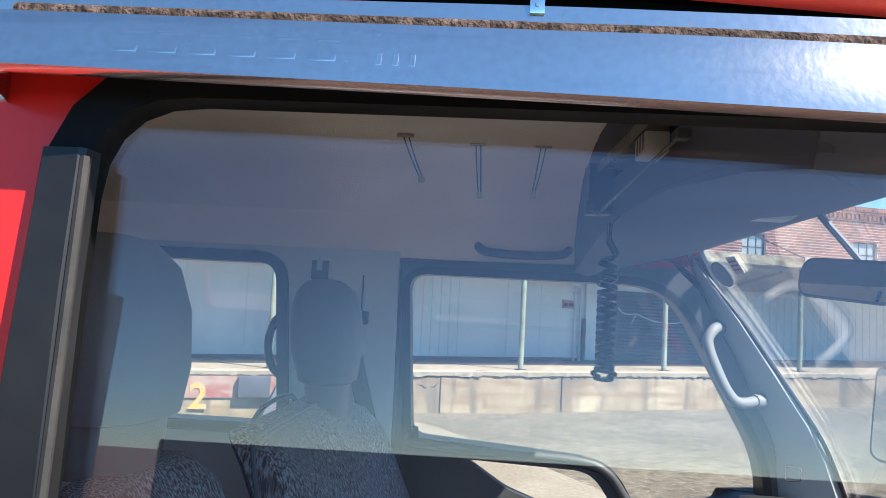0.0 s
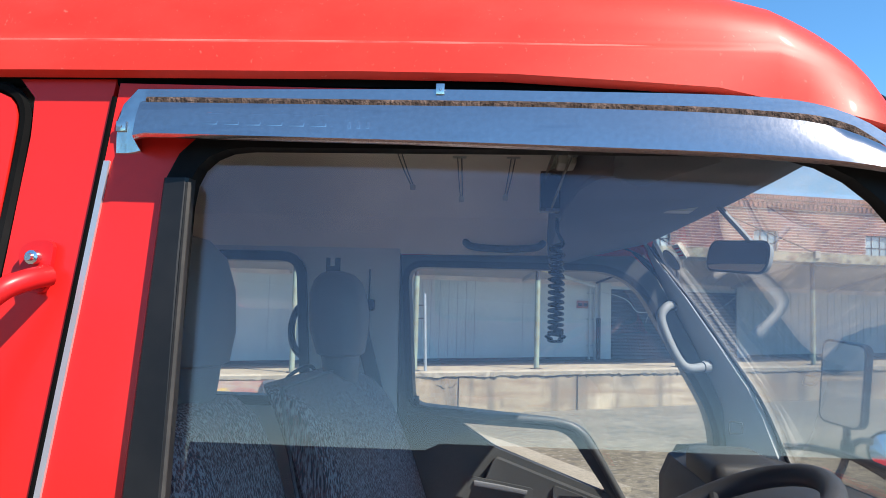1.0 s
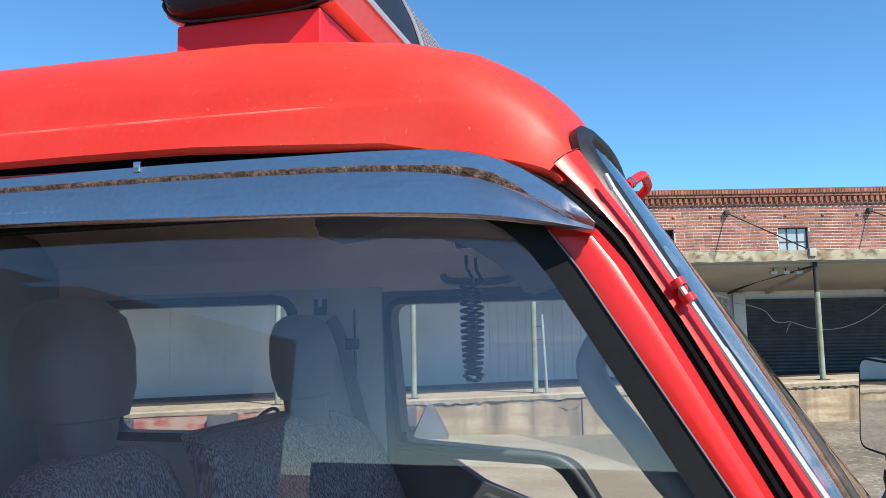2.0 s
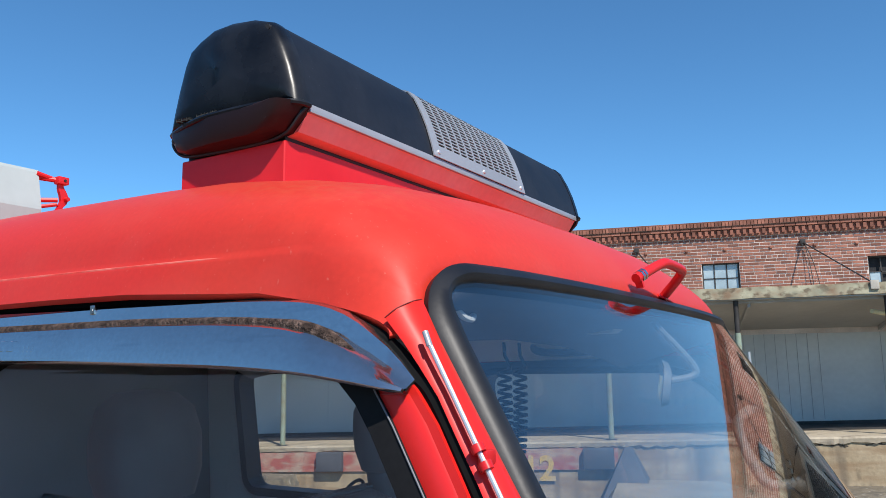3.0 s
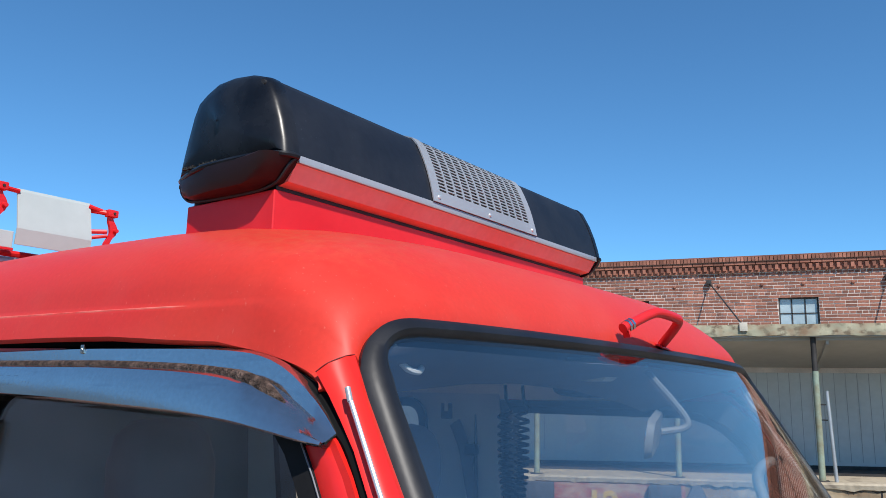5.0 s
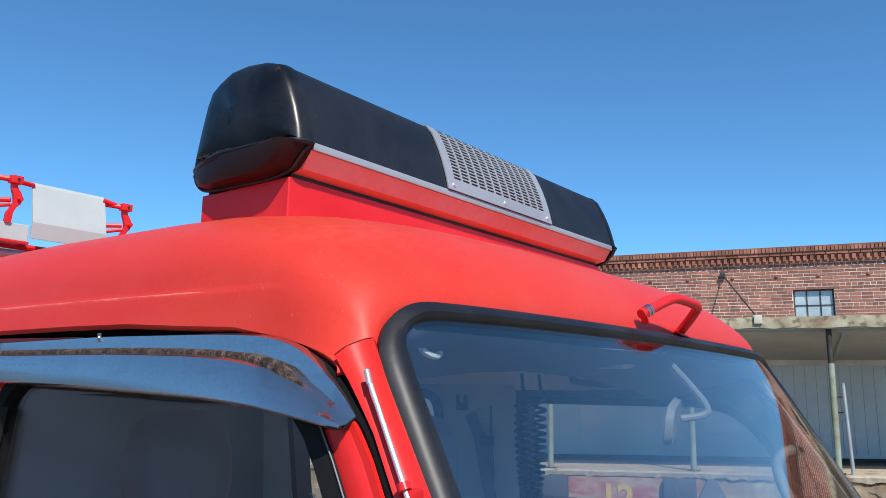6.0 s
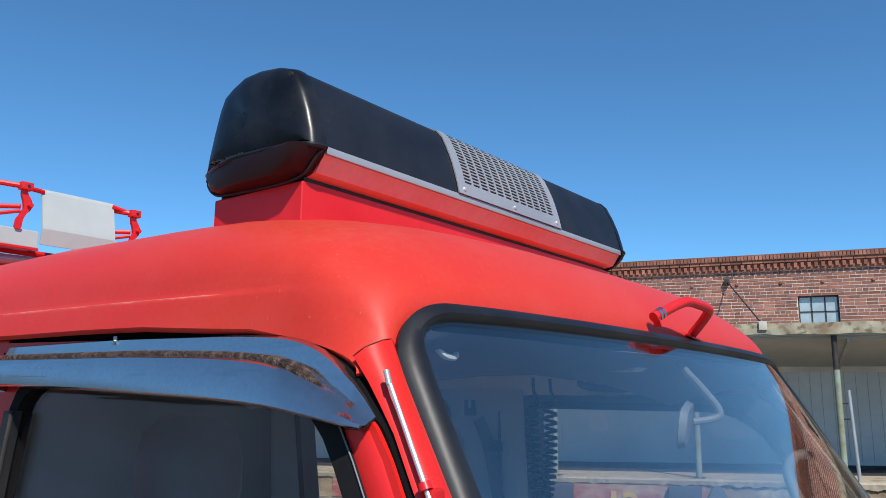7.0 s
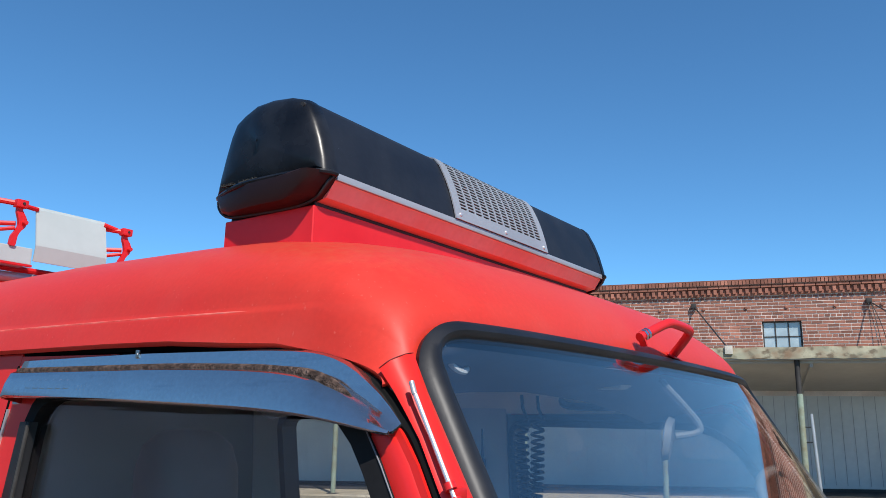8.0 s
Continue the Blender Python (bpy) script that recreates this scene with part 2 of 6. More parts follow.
add_streaks(RED_DUSTY, (0.62, 0.08, 0.06), (7.0, 12.0, 14.0), 0.5, 0.74, 0.22)
add_streaks(RED_DUSTY, (0.72, 0.30, 0.22), (160.0, 220.0, 110.0), 0.66, 0.76, 0.25)
add_streaks(VISOR, (0.26, 0.29, 0.34), (5.0, 60.0, 60.0), 0.55, 0.75, 0.4)
MORTAR = mat("pale_mortar", (0.56, 0.47, 0.41), 0.95, vary=0.15, grain=50, big=1.5, bump=0.2)
CONCRETE = mat("weathered_concrete", (0.35, 0.275, 0.175), 0.95, vary=0.3, grain=14, big=1.1, bump=0.6, spread=(0.50, 0.41, 0.28))
add_streaks(CONCRETE, (0.15, 0.12, 0.09), (1.6, 1.6, 0.6), 0.47, 0.64, 0.75)
add_streaks(CONCRETE, (0.26, 0.17, 0.095), (0.9, 0.9, 6.0), 0.45, 0.62, 0.7)
add_streaks(CONCRETE, (0.07, 0.06, 0.05), (5.0, 5.0, 3.0), 0.60, 0.70, 0.35)
add_streaks(CONCRETE, (0.12, 0.095, 0.07), (3.2, 3.2, 0.35), 0.52, 0.66, 0.55)
CRACK_AND_SHADE = mat("dark_crack_and_lip_shade", (0.045, 0.036, 0.028), 0.95, vary=0.4, grain=30, bump=0.3, spread=(0.10, 0.08, 0.06))
CONC_TOP = mat("pale_concrete", (0.42, 0.39, 0.33), 0.95, vary=0.15, grain=14, big=0.8, bump=0.2)
DECK = mat("worn_pale_deck_concrete", (0.41, 0.35, 0.26), 0.95, vary=0.25, grain=14, big=0.8, bump=0.3, spread=(0.33, 0.275, 0.19))
add_streaks(DECK, (0.16, 0.13, 0.10), (4.0, 4.0, 12.0), 0.56, 0.70, 0.7)
APRON = mat("gravel_strewn_concrete", (0.27, 0.23, 0.17), 0.95, vary=0.5, grain=20, big=0.8, bump=0.5, spread=(0.37, 0.33, 0.26))
JOINT = mat("grey_joint_paint", (0.32, 0.32, 0.31), 0.85, vary=0.1, grain=10)
ASPHALT = mat("gravelly_asphalt", (0.155, 0.13, 0.092), 0.95, vary=0.7, grain=14, big=0.5, bump=0.8, spread=(0.245, 0.215, 0.16))
WHITE_WALL = mat("white_painted_boards", (0.57, 0.57, 0.545), 0.85, vary=0.08, grain=10, big=0.6, spread=(0.46, 0.46, 0.44))
CANOPY_UNDER = mat("grey_canopy_soffit", (0.37, 0.355, 0.325), 0.9, vary=0.08, grain=8, big=0.7)
FASCIA = mat("peeling_fascia", (0.42, 0.385, 0.27), 0.95, vary=0.3, grain=16, big=4, bump=0.4, spread=(0.24, 0.16, 0.10))
add_streaks(FASCIA, (0.10, 0.065, 0.04), (7.0, 7.0, 9.0), 0.5, 0.62, 0.75)
add_streaks(FASCIA, (0.31, 0.31, 0.22), (3.0, 3.0, 6.0), 0.5, 0.65, 0.6)
POLE_PAINT = mat("faded_green_pole_paint", (0.25, 0.31, 0.24), 0.7, vary=0.2, grain=30, big=4, spread=(0.20, 0.17, 0.10))
GALV = mat("galvanised_pipe", (0.36, 0.38, 0.39), 0.45, metal=0.5, vary=0.1)
IRON = mat("black_iron", (0.025, 0.022, 0.02), 0.7, vary=0.3)
SHUTTER = mat("dark_roller_shutter", (0.042, 0.046, 0.05), 0.6, vary=0.1)
RED_SIGN = mat("faded_red_paint", (0.35, 0.10, 0.085), 0.85, vary=0.2, grain=14, big=3, spread=(0.42, 0.30, 0.23))
add_streaks(RED_SIGN, (0.40, 0.32, 0.25), (2.5, 2.5, 9.0), 0.48, 0.62, 0.8)
STRUT_SUNLIT = mat("sunlit_strut_yellow", (0.60, 0.52, 0.30), 0.8, vary=0.15, grain=20, big=6)
STRUT_GREY = mat("unlit_strut_and_conduit_grey", (0.42, 0.43, 0.42), 0.8, vary=0.15, grain=20, big=6)
YELLOW = mat("yellow_paint", (0.60, 0.40, 0.10), 0.8, vary=0.2, grain=20, big=6, spread=(0.48, 0.38, 0.24))
PANE = mat("dusty_factory_pane", (0.30, 0.36, 0.38), 0.12, vary=0.12, grain=8, big=3, spec=0.8)
add_streaks(ASPHALT, (0.085, 0.078, 0.068), (7.0, 7.0, 7.0), 0.52, 0.62, 0.7)
add_streaks(ASPHALT, (0.36, 0.33, 0.28), (13.0, 13.0, 13.0), 0.58, 0.66, 0.7)
REFLECTED_WALL = mat("blue_grey_reflected_wall", (0.080, 0.156, 0.227), 0.9, vary=0.15, grain=4, big=0.3)
TARP = mat("dark_slate_grey", (0.07, 0.075, 0.09), 0.8, vary=0.12, grain=12)


# ---------- mesh helpers ----------
OFF = {}


def thing(name, label, category, m=None, base=(0, 0, 0), group="", kind=""):
    """A top-level empty at base (in the frame m); its parts are built in the frame m."""
    ob = new(name)
    m = m or Matrix.Identity(4)
    ob.matrix_world = m @ Matrix.Translation(base)
    ob.empty_display_size = 0.1
    OFF[ob.name] = Vector(base)
    return tagged(ob, label, category, group, kind)


def finish(bm, mtl, name, smooth):
    bmesh.ops.recalc_face_normals(bm, faces=bm.faces)
    me = bpy.data.meshes.new(name)
    if smooth:
        for e in bm.edges:
            e.smooth = len(e.link_faces) == 2 and e.calc_face_angle(0) < radians(38)
        for f in bm.faces:
            f.smooth = True
    bm.to_mesh(me)
    bm.free()
    me.materials.append(mtl)
    return me


def part(name, bm, mtl, parent, label="", smooth=True):
    """Links a bmesh as one mesh under a thing or a part."""
    off = OFF[parent.name]
    bmesh.ops.translate(bm, vec=-off, verts=bm.verts)
    ob = new(name, finish(bm, mtl, name, smooth))
    ob.parent = parent
    OFF[ob.name] = off
    return tagged(ob, label)


def solo(name, bm, mtl, label, category, kind="", smooth=False, group=""):
    ob = new(name, finish(bm, mtl, name, smooth))
    OFF[ob.name] = Vector((0, 0, 0))
    return tagged(ob, label, category, group, kind)


def B():
    return bmesh.new()


def box(bm, lo, hi, bevel=0.0, seg=2):
    r = bmesh.ops.create_cube(bm, size=1)
    vs = r["verts"]
    lo, hi = Vector(lo), Vector(hi)
    for v in vs:
        v.co = Vector([lo[i] + (v.co[i] + 0.5) * (hi[i] - lo[i]) for i in range(3)])
    if bevel:
        es = {e for v in vs for e in v.link_edges}
        bmesh.ops.bevel(bm, geom=list(es), offset=bevel, segments=seg, affect="EDGES", profile=0.6)
    return bm


def loft(bm, rings, closed=True, caps=True):
    """Skins rings of equally many points."""
    vs = [[bm.verts.new(p) for p in r] for r in rings]
    n = len(rings[0])
    for a, b in zip(vs, vs[1:]):
        for i in range(n if closed else n - 1):
            j = (i + 1) % n
            bm.faces.new((a[i], a[j], b[j], b[i]))
    if caps and closed:
        bm.faces.new(vs[0][::-1])
        bm.faces.new(vs[-1])
    return bm


def smooth_path(pts, n=6, closed=False):
    """Catmull-Rom through the points."""
    pts = [Vector(p) for p in pts]
    m = len(pts)
    out = []
    for i in range(m if closed else m - 1):
        g = (lambda k: pts[k % m]) if closed else (lambda k: pts[max(0, min(m - 1, k))])
        p0, p1, p2, p3 = g(i - 1), g(i), g(i + 1), g(i + 2)
        for k in range(n):
            t = k / n
            out.append(0.5 * (2 * p1 + (p2 - p0) * t + (2 * p0 - 5 * p1 + 4 * p2 - p3) * t * t + (3 * p1 - p0 - 3 * p2 + p3) * t ** 3))
    if not closed:
        out.append(pts[-1])
    return out


def tube(bm, pts, r, sides=10, closed=False, flat=1.0, up=(0, 0, 1)):
    """A rod along the points; r a number or one per point; flat squeezes it along up."""
    pts = [Vector(p) for p in pts]
    n = len(pts)
    rings = []
    nrm = None
    for i, p in enumerate(pts):
        a, b = pts[(i - 1) % n] if closed or i else pts[i], pts[(i + 1) % n] if closed or i < n - 1 else pts[i]
        d = (b - a).normalized()
        if nrm is None:
            nrm = Vector(up) - d * d.dot(Vector(up))
            if nrm.length < 1e-3:
                nrm = d.orthogonal()
        nrm = (nrm - d * nrm.dot(d)).normalized()
        side = d.cross(nrm)
        rr = r[i] if isinstance(r, (list, tuple)) else r
        rings.append([p + (nrm * math.cos(k) * flat + side * math.sin(k)) * rr for k in (2 * math.pi * q / sides for q in range(sides))])
    if closed:
        rings.append(rings[0])
    loft(bm, rings, True, not closed)
    if closed:
        bmesh.ops.remove_doubles(bm, verts=bm.verts, dist=1e-5)
    return bm


def plate(bm, outer, holes, place, d0, d1):
    """A sheet with holes: outlines in a plane, placed by place(a, b, depth), thick from d0 to d1."""
    loops = [outer, *holes]
    flat = [p for lp in loops for p in lp]
    tris = geometry.tessellate_polygon([[Vector((a, b, 0)) for a, b in lp] for lp in loops])
    front = [bm.verts.new(place(a, b, d0)) for a, b in flat]
    back = [bm.verts.new(place(a, b, d1)) for a, b in flat]
    for t in tris:
        if len(set(t)) == 3:
            for row in (front, back):
                try:
                    bm.faces.new([row[i] for i in t])
                except ValueError:
                    pass
    k = 0
    for lp in loops:
        n = len(lp)
        for i in range(n):
            j = (i + 1) % n
            bm.faces.new((front[k + i], front[k + j], back[k + j], back[k + i]))
        k += n
    return bm


def rounded(pts, r, seg=5):
    """A polygon with round corners; r a number or one per corner."""
    out = []
    n = len(pts)
    for i, p in enumerate(pts):
        p, a, b = Vector(p), Vector(pts[i - 1]), Vector(pts[(i + 1) % n])
        rr = r[i] if isinstance(r, (list, tuple)) else r
        if rr <= 0:
            out.append(tuple(p))
            continue
        da, db = (a - p), (b - p)
        ca = min(rr, da.length * 0.49)
        cb = min(rr, db.length * 0.49)
        s, e = p + da.normalized() * ca, p + db.normalized() * cb
        for k in range(seg + 1):
            t = k / seg
            q = s * (1 - t) ** 2 + p * 2 * t * (1 - t) + e * t * t
            out.append((q.x, q.y))
    return out


def lathe(bm, profile, centre, axis="y", seg=24):
    """Spins (radius, along) points round an axis."""
    rings = []
    for r, h in profile:
        ring = []
        for k in range(seg):
            c, s = math.cos(2 * math.pi * k / seg) * r, math.sin(2 * math.pi * k / seg) * r
            p = {"x": (h, c, s), "y": (c, h, s), "z": (c, s, h)}[axis]
            ring.append(Vector(centre) + Vector(p))
        rings.append(ring)
    return loft(bm, rings, True, True)


# ---------- ground and dock ----------
TM = pose(0, 0, 0, 0, 0, -15.5)  # the truck's frame: ahead, across to its left side, up


def ground_height(x, y):
    """Nearly level yard with a sunk truck bay in front of the dock."""
    def ss(a, b, t):
        t = max(0.0, min(1.0, (t - a) / (b - a)))
        return t * t * (3 - 2 * t)
    inside = ss(-6.6, -6.2, x) * (1 - ss(-0.9, -0.35, x))
    # towards the dock the yard rises gently eastwards
    rise = 0.045 * max(0.0, min(9.0, x - 3.2)) * ss(6.0, 13.5, y)
    return rise - 0.95 * inside * ss(6.5, 13.8, y)


def build_ground():
    xs = [-900, -200, -60, -25, -14] + [-10 + 0.5 * i for i in range(0, 7)] + [-6.6, -6.4, -6.2, -5, -4, -3, -2, -1.2, -0.9, -0.75, -0.6, -0.45, -0.35, 0, 0.5, 1, 2, 4, 6, 9, 14, 25, 60, 200, 900]
    ys = [-900, -200, -60, -20, -8, -2, 2, 5, 6.5] + [7 + 0.5 * i for i in range(14)] + [14.0, 14.36, 15.5, 18, 60, 200, 900]
    xs = sorted(set(xs))
    bm = B()
    grid = [[bm.verts.new((x, y, ground_height(x, y))) for x in xs] for y in ys]
    for j in range(len(ys) - 1):
        for i in range(len(xs) - 1):
            bm.faces.new((grid[j][i], grid[j][i + 1], grid[j + 1][i + 1], grid[j + 1][i]))
    return solo("ground", bm, ASPHALT, "worn grey gravelly asphalt yard beside the dock", "ground", "structure", True)


build_ground()

# ---------- fire truck ----------
CV = 1.735  # the cab's middle
truck = thing("fire_truck", "red crew-cab fire truck with raised roof, parked on asphalt", "fire truck", TM, (-2.5, CV, 0))


def vn(z):
    """The near side's lean: the cab narrows upwards."""
    return 0.895 + (z - 2.05) * 0.10 if z > 1.3 else 0.82 + (1.3 - z) * 0.012


def swell(u):
    """The side swells a little towards the windscreen post."""
    t = max(0.0, min(1.0, (u + 0.25) / 0.3))
    return 0.010 * t * t * (3 - 2 * t)


def near(u, z, d):
    return (u, vn(z) + d - swell(u), z)


def far(u, z, d):
    return (u, 2 * CV - vn(z) - d, z)


# the screen: a swept plane that curls back hard at both ends
SL = 0.6276


def screen_u(v, z):
    x = (v - CV) / 0.855
    return 0.063 - 0.0224 * x * x - 0.0808 * abs(x) ** 9.6 + (2.145 - z) * (SL + 0.0658 * (1 - x * x))


def screen_pt(v, z, d=0.0):
    """A point of the windscreen's surface, d metres proud of it."""
    x = (v - CV) / 0.855
    du = (-0.0448 * x - 0.776 * x * abs(x) ** 7.6 - 0.1316 * x * (2.145 - z)) / 0.855
    nrm = Vector((1, -du, SL + 0.0658 * (1 - x * x))).normalized()
    return Vector((screen_u(v, z), v, z)) + nrm * d


def half_width(z):
    return 0.80 + (2.1 - z) * 0.09


def crown(v):
    x = (v - CV) / 0.855
    return 0.004 - 0.008 * x * x


def screen_outline(inset):
    """The windscreen's outline, clockwise from the near foot, as (v, z)."""
    top, foot, r = 2.143 - inset, 1.36 + inset, 0.095 - inset * 0.6
    w1, w0 = half_width(top) - inset, half_width(foot) - inset
    pts = [(CV - w0, foot), (CV - w1, top), (CV + w1, top), (CV + w0, foot)]
    # straight runs are cut finely, so that they follow the glass; the top edge is slightly crowned
    loop = rounded(pts, [0.05, r, r, 0.05], 14)
    out = []
    for i, a in enumerate(loop):
        b = loop[(i + 1) % len(loop)]
        d = math.hypot(b[0] - a[0], b[1] - a[1])
        k = max(1, int(d / 0.05))
        out += [(a[0] + (b[0] - a[0]) * t / k, a[1] + (b[1] - a[1]) * t / k) for t in range(k)]
    return [(v, z + crown(v) * max(0.0, (z - foot) / (top - foot))) for v, z in out]


# the roof's cross sections: ahead, lower edge, top, half width, bow in plan, squareness
ROOF = [(-2.16, 2.13, 2.332, 0.805, 0.0, 3.0),
        (-2.12, 2.13, 2.382, 0.830, 0.0, 3.0),
        (-1.60, 2.13, 2.392, 0.835, 0.0, 3.0),
        (-1.00, 2.13, 2.392, 0.835, 0.01, 3.0),
        (-0.60, 2.128, 2.381, 0.835, 0.02, 3.0),
        (-0.42, 2.125, 2.360, 0.835, 0.026, 3.34),
        (-0.28, 2.117, 2.335, 0.833, 0.025, 3.66),
        (-0.18, 2.1125, 2.309, 0.831, 0.027, 4.0),
        (-0.11, 2.0995, 2.284, 0.829, 0.040, 4.13)]
BROW = (0.99, 0.39, 0.53)


def crease_z(u):
    return float(np.interp(u, [-2.2, -0.85, -0.27], [2.176, 2.170, 2.161]))


def flare(u):
    """How far the band below the crease stands out."""
    return 0.016 * max(0.0, min(1.0, (-0.10 - u) / 0.14))



def roof_sections():
    rings = []
    for u, lo, hi, w, bow, n in ROOF:
        c = (crease_z(u) - lo) / (hi - lo)
        ys = [0, c * 0.35, c * 0.7, c * 0.92, c, c + 0.02, c + 0.05] + [c + 0.05 + (0.995 - c - 0.05) * k for k in (0.10, 0.20, 0.30, 0.40, 0.50, 0.60, 0.69, 0.77, 0.84, 0.90, 0.945, 0.975, 0.99, 1.0)]
        row = [((1 - y ** n) ** (1 / n), y, flare(u) * (1.0 - 0.6 * y / c) if y <= c + 1e-6 else 0.12 * flare(u) if y < c + 0.021 else 0.0) for y in ys]
        pts = [(-x, y, s) for x, y, s in row] + [(0, 1, 0)] + [(x, y, s) for x, y, s in reversed(row)]
        rings.append([(u + bow * (1 - abs(x) ** 2.6), CV + x * w + (s if x > 0 else -s), lo + (hi - lo) * y) for x, y, s in pts])
    # the brow: each line of the last section bends down to the windscreen's edge
    last = [Vector(p) for p in rings[-1]]
    edge = [(v, z) for v, z in screen_outline(0.0) if z > 2.066]
    edge = [screen_pt(v, z, -0.010) for v, z in edge]
    if edge[0].y > edge[-1].y:
        edge.reverse()
    # the lowest corners run out to the door gap
    edge = [Vector((0.022, vn(2.06) - 0.010, 2.053))] + edge + [Vector((0.022, 2 * CV - vn(2.06) + 0.010, 2.053))]

    def along(pts):
        cum = [0.0]
        for a, b in zip(pts, pts[1:]):
            cum.append(cum[-1] + (b - a).length)
        return [c / cum[-1] for c in cum]

    ce = along(edge)
    goal = [Vector([float(np.interp(f, ce, [p[k] for p in edge])) for k in range(3)]) for f in along(last)]
    for t in (0.12, 0.25, 0.38, 0.5, 0.62, 0.74, 0.85, 0.93, 1.0):
        row = []
        for a, f in zip(last, goal):
            m = Vector((a.x + BROW[0] * (f.x - a.x), a.y + BROW[1] * (f.y - a.y), a.z - BROW[2] * (a.z - f.z)))
            row.append(tuple(a * (1 - t) ** 2 + m * 2 * t * (1 - t) + f * t * t))
        rings.append(row)
    return rings


def build_roof():
    bm = B()
    outer = roof_sections()
    inner = [[(u - 0.010, CV + (v - CV) * 0.985, z - 0.006) for u, v, z in r] for r in outer]
    loft(bm, [a + b[::-1] for a, b in zip(outer, inner)], True, True)
    roof = part("roof", bm, RED_DUSTY, truck, "dusty faded red raised roof with a pressed side crease")
    # black gap under the roof's edge, along the side and down the windscreen post
    path = [(-2.1, 2.128), (-1.2, 2.128), (-0.6, 2.124), (-0.3, 2.111), (-0.18, 2.099), (-0.10, 2.085), (-0.05, 2.071), (-0.005, 2.053), (0.02, 2.038), (0.05, 2.010), (0.076, 1.985), (0.127, 1.90), (0.156, 1.85), (0.30, 1.58), (0.42, 1.36)]
    for side, nm in ((near, "door_seal"), (far, "door_seal")):
        bm = B()
        tube(bm, smooth_path([side(u, z, 0.014) for u, z in path], 5), 0.0105, 8)
        part(nm, bm, GAP, truck, "black rubber seal round the door opening")
    # pale red line along the pressed crease
    for s in (-1, 1):
        bm = B()
        run = [-2.10, -1.6, -1.0, -0.6, -0.42, -0.34, -0.28, -0.22]
        tube(bm, smooth_path([(u, CV + s * (float(np.interp(u, [-2.12, -1.6, -0.42, -0.18], [0.828, 0.833, 0.833, 0.829])) + 0.4 * flare(u) - 0.0018), crease_z(u) + 0.0012) for u in run], 5), [0.0026] * 30 + [0.0024, 0.002, 0.0016, 0.001, 0.0006, 0.0004], 6)
        part("crease_edge", bm, RED_PALE, roof, "pale edge of the crease")
    return roof


build_roof()

def build_screen():
    bm = B()
    nv, nz = 48, 16
    rows = []
    for d in (0.0, 0.005):
        g = []
        for j in range(nz + 1):
            z = 1.37 + (2.131 - 1.37) * j / nz
            w = half_width(z) - 0.012
            if z > 2.06:
                w -= 0.06 * ((z - 2.06) / 0.071) ** 2
            vs = [CV - w + 2 * w * i / nv for i in range(nv + 1)]
            g.append([bm.verts.new(screen_pt(v, z + crown(v) * j / nz, d - 0.006)) for v in vs])
        rows.append(g)
        for j in range(nz):
            for i in range(nv):
                bm.faces.new((g[j][i], g[j][i + 1], g[j + 1][i + 1], g[j + 1][i]))
    ob = part("windscreen", bm, SCREEN, truck, "tinted curved windscreen glass reflecting the sky")
    ob.visible_shadow = False
    bm = B()
    loop = screen_outline(0.012)
    pts = [screen_pt(v, z, 0.0) for v, z in loop]
    n = len(pts)
    rings = []
    mid = screen_pt(CV, 1.75, 0)
    for i, p in enumerate(pts):
        d = (pts[(i + 1) % n] - pts[i - 1]).normalized()
        nrm = (screen_pt(*loop[i], 0.01) - p).normalized()
        side = d.cross(nrm).normalized()
        if side.dot(mid - p) < 0:
            side = -side
        slim = float(np.interp(loop[i][1], [2.07, 2.115], [1.0, 0.35]))
        rim = float(np.interp(loop[i][1], [2.07, 2.115], [1.0, 0.8]))
        proud = float(np.interp(loop[i][1], [2.05, 2.115], [1.0, 0.6]))
        prof = [(-0.024 * rim, -0.012), (-0.022 * rim, 0.003), (-0.012 * rim, 0.012 * proud), (0.002 * slim, 0.014 * proud), (0.014 * slim, 0.008 * proud), (0.021 * slim, -0.001), (0.022 * slim, -0.012)]
        rings.append([p + side * s + nrm * h for s, h in prof])
    rings.append(rings[0])
    loft(bm, rings, True, False)
    bmesh.ops.remove_doubles(bm, verts=bm.verts, dist=1e-5)
    part("windscreen_seal", bm, BLACK_RUBBER, truck, "thick black rubber seal round the windscreen")


build_screen()


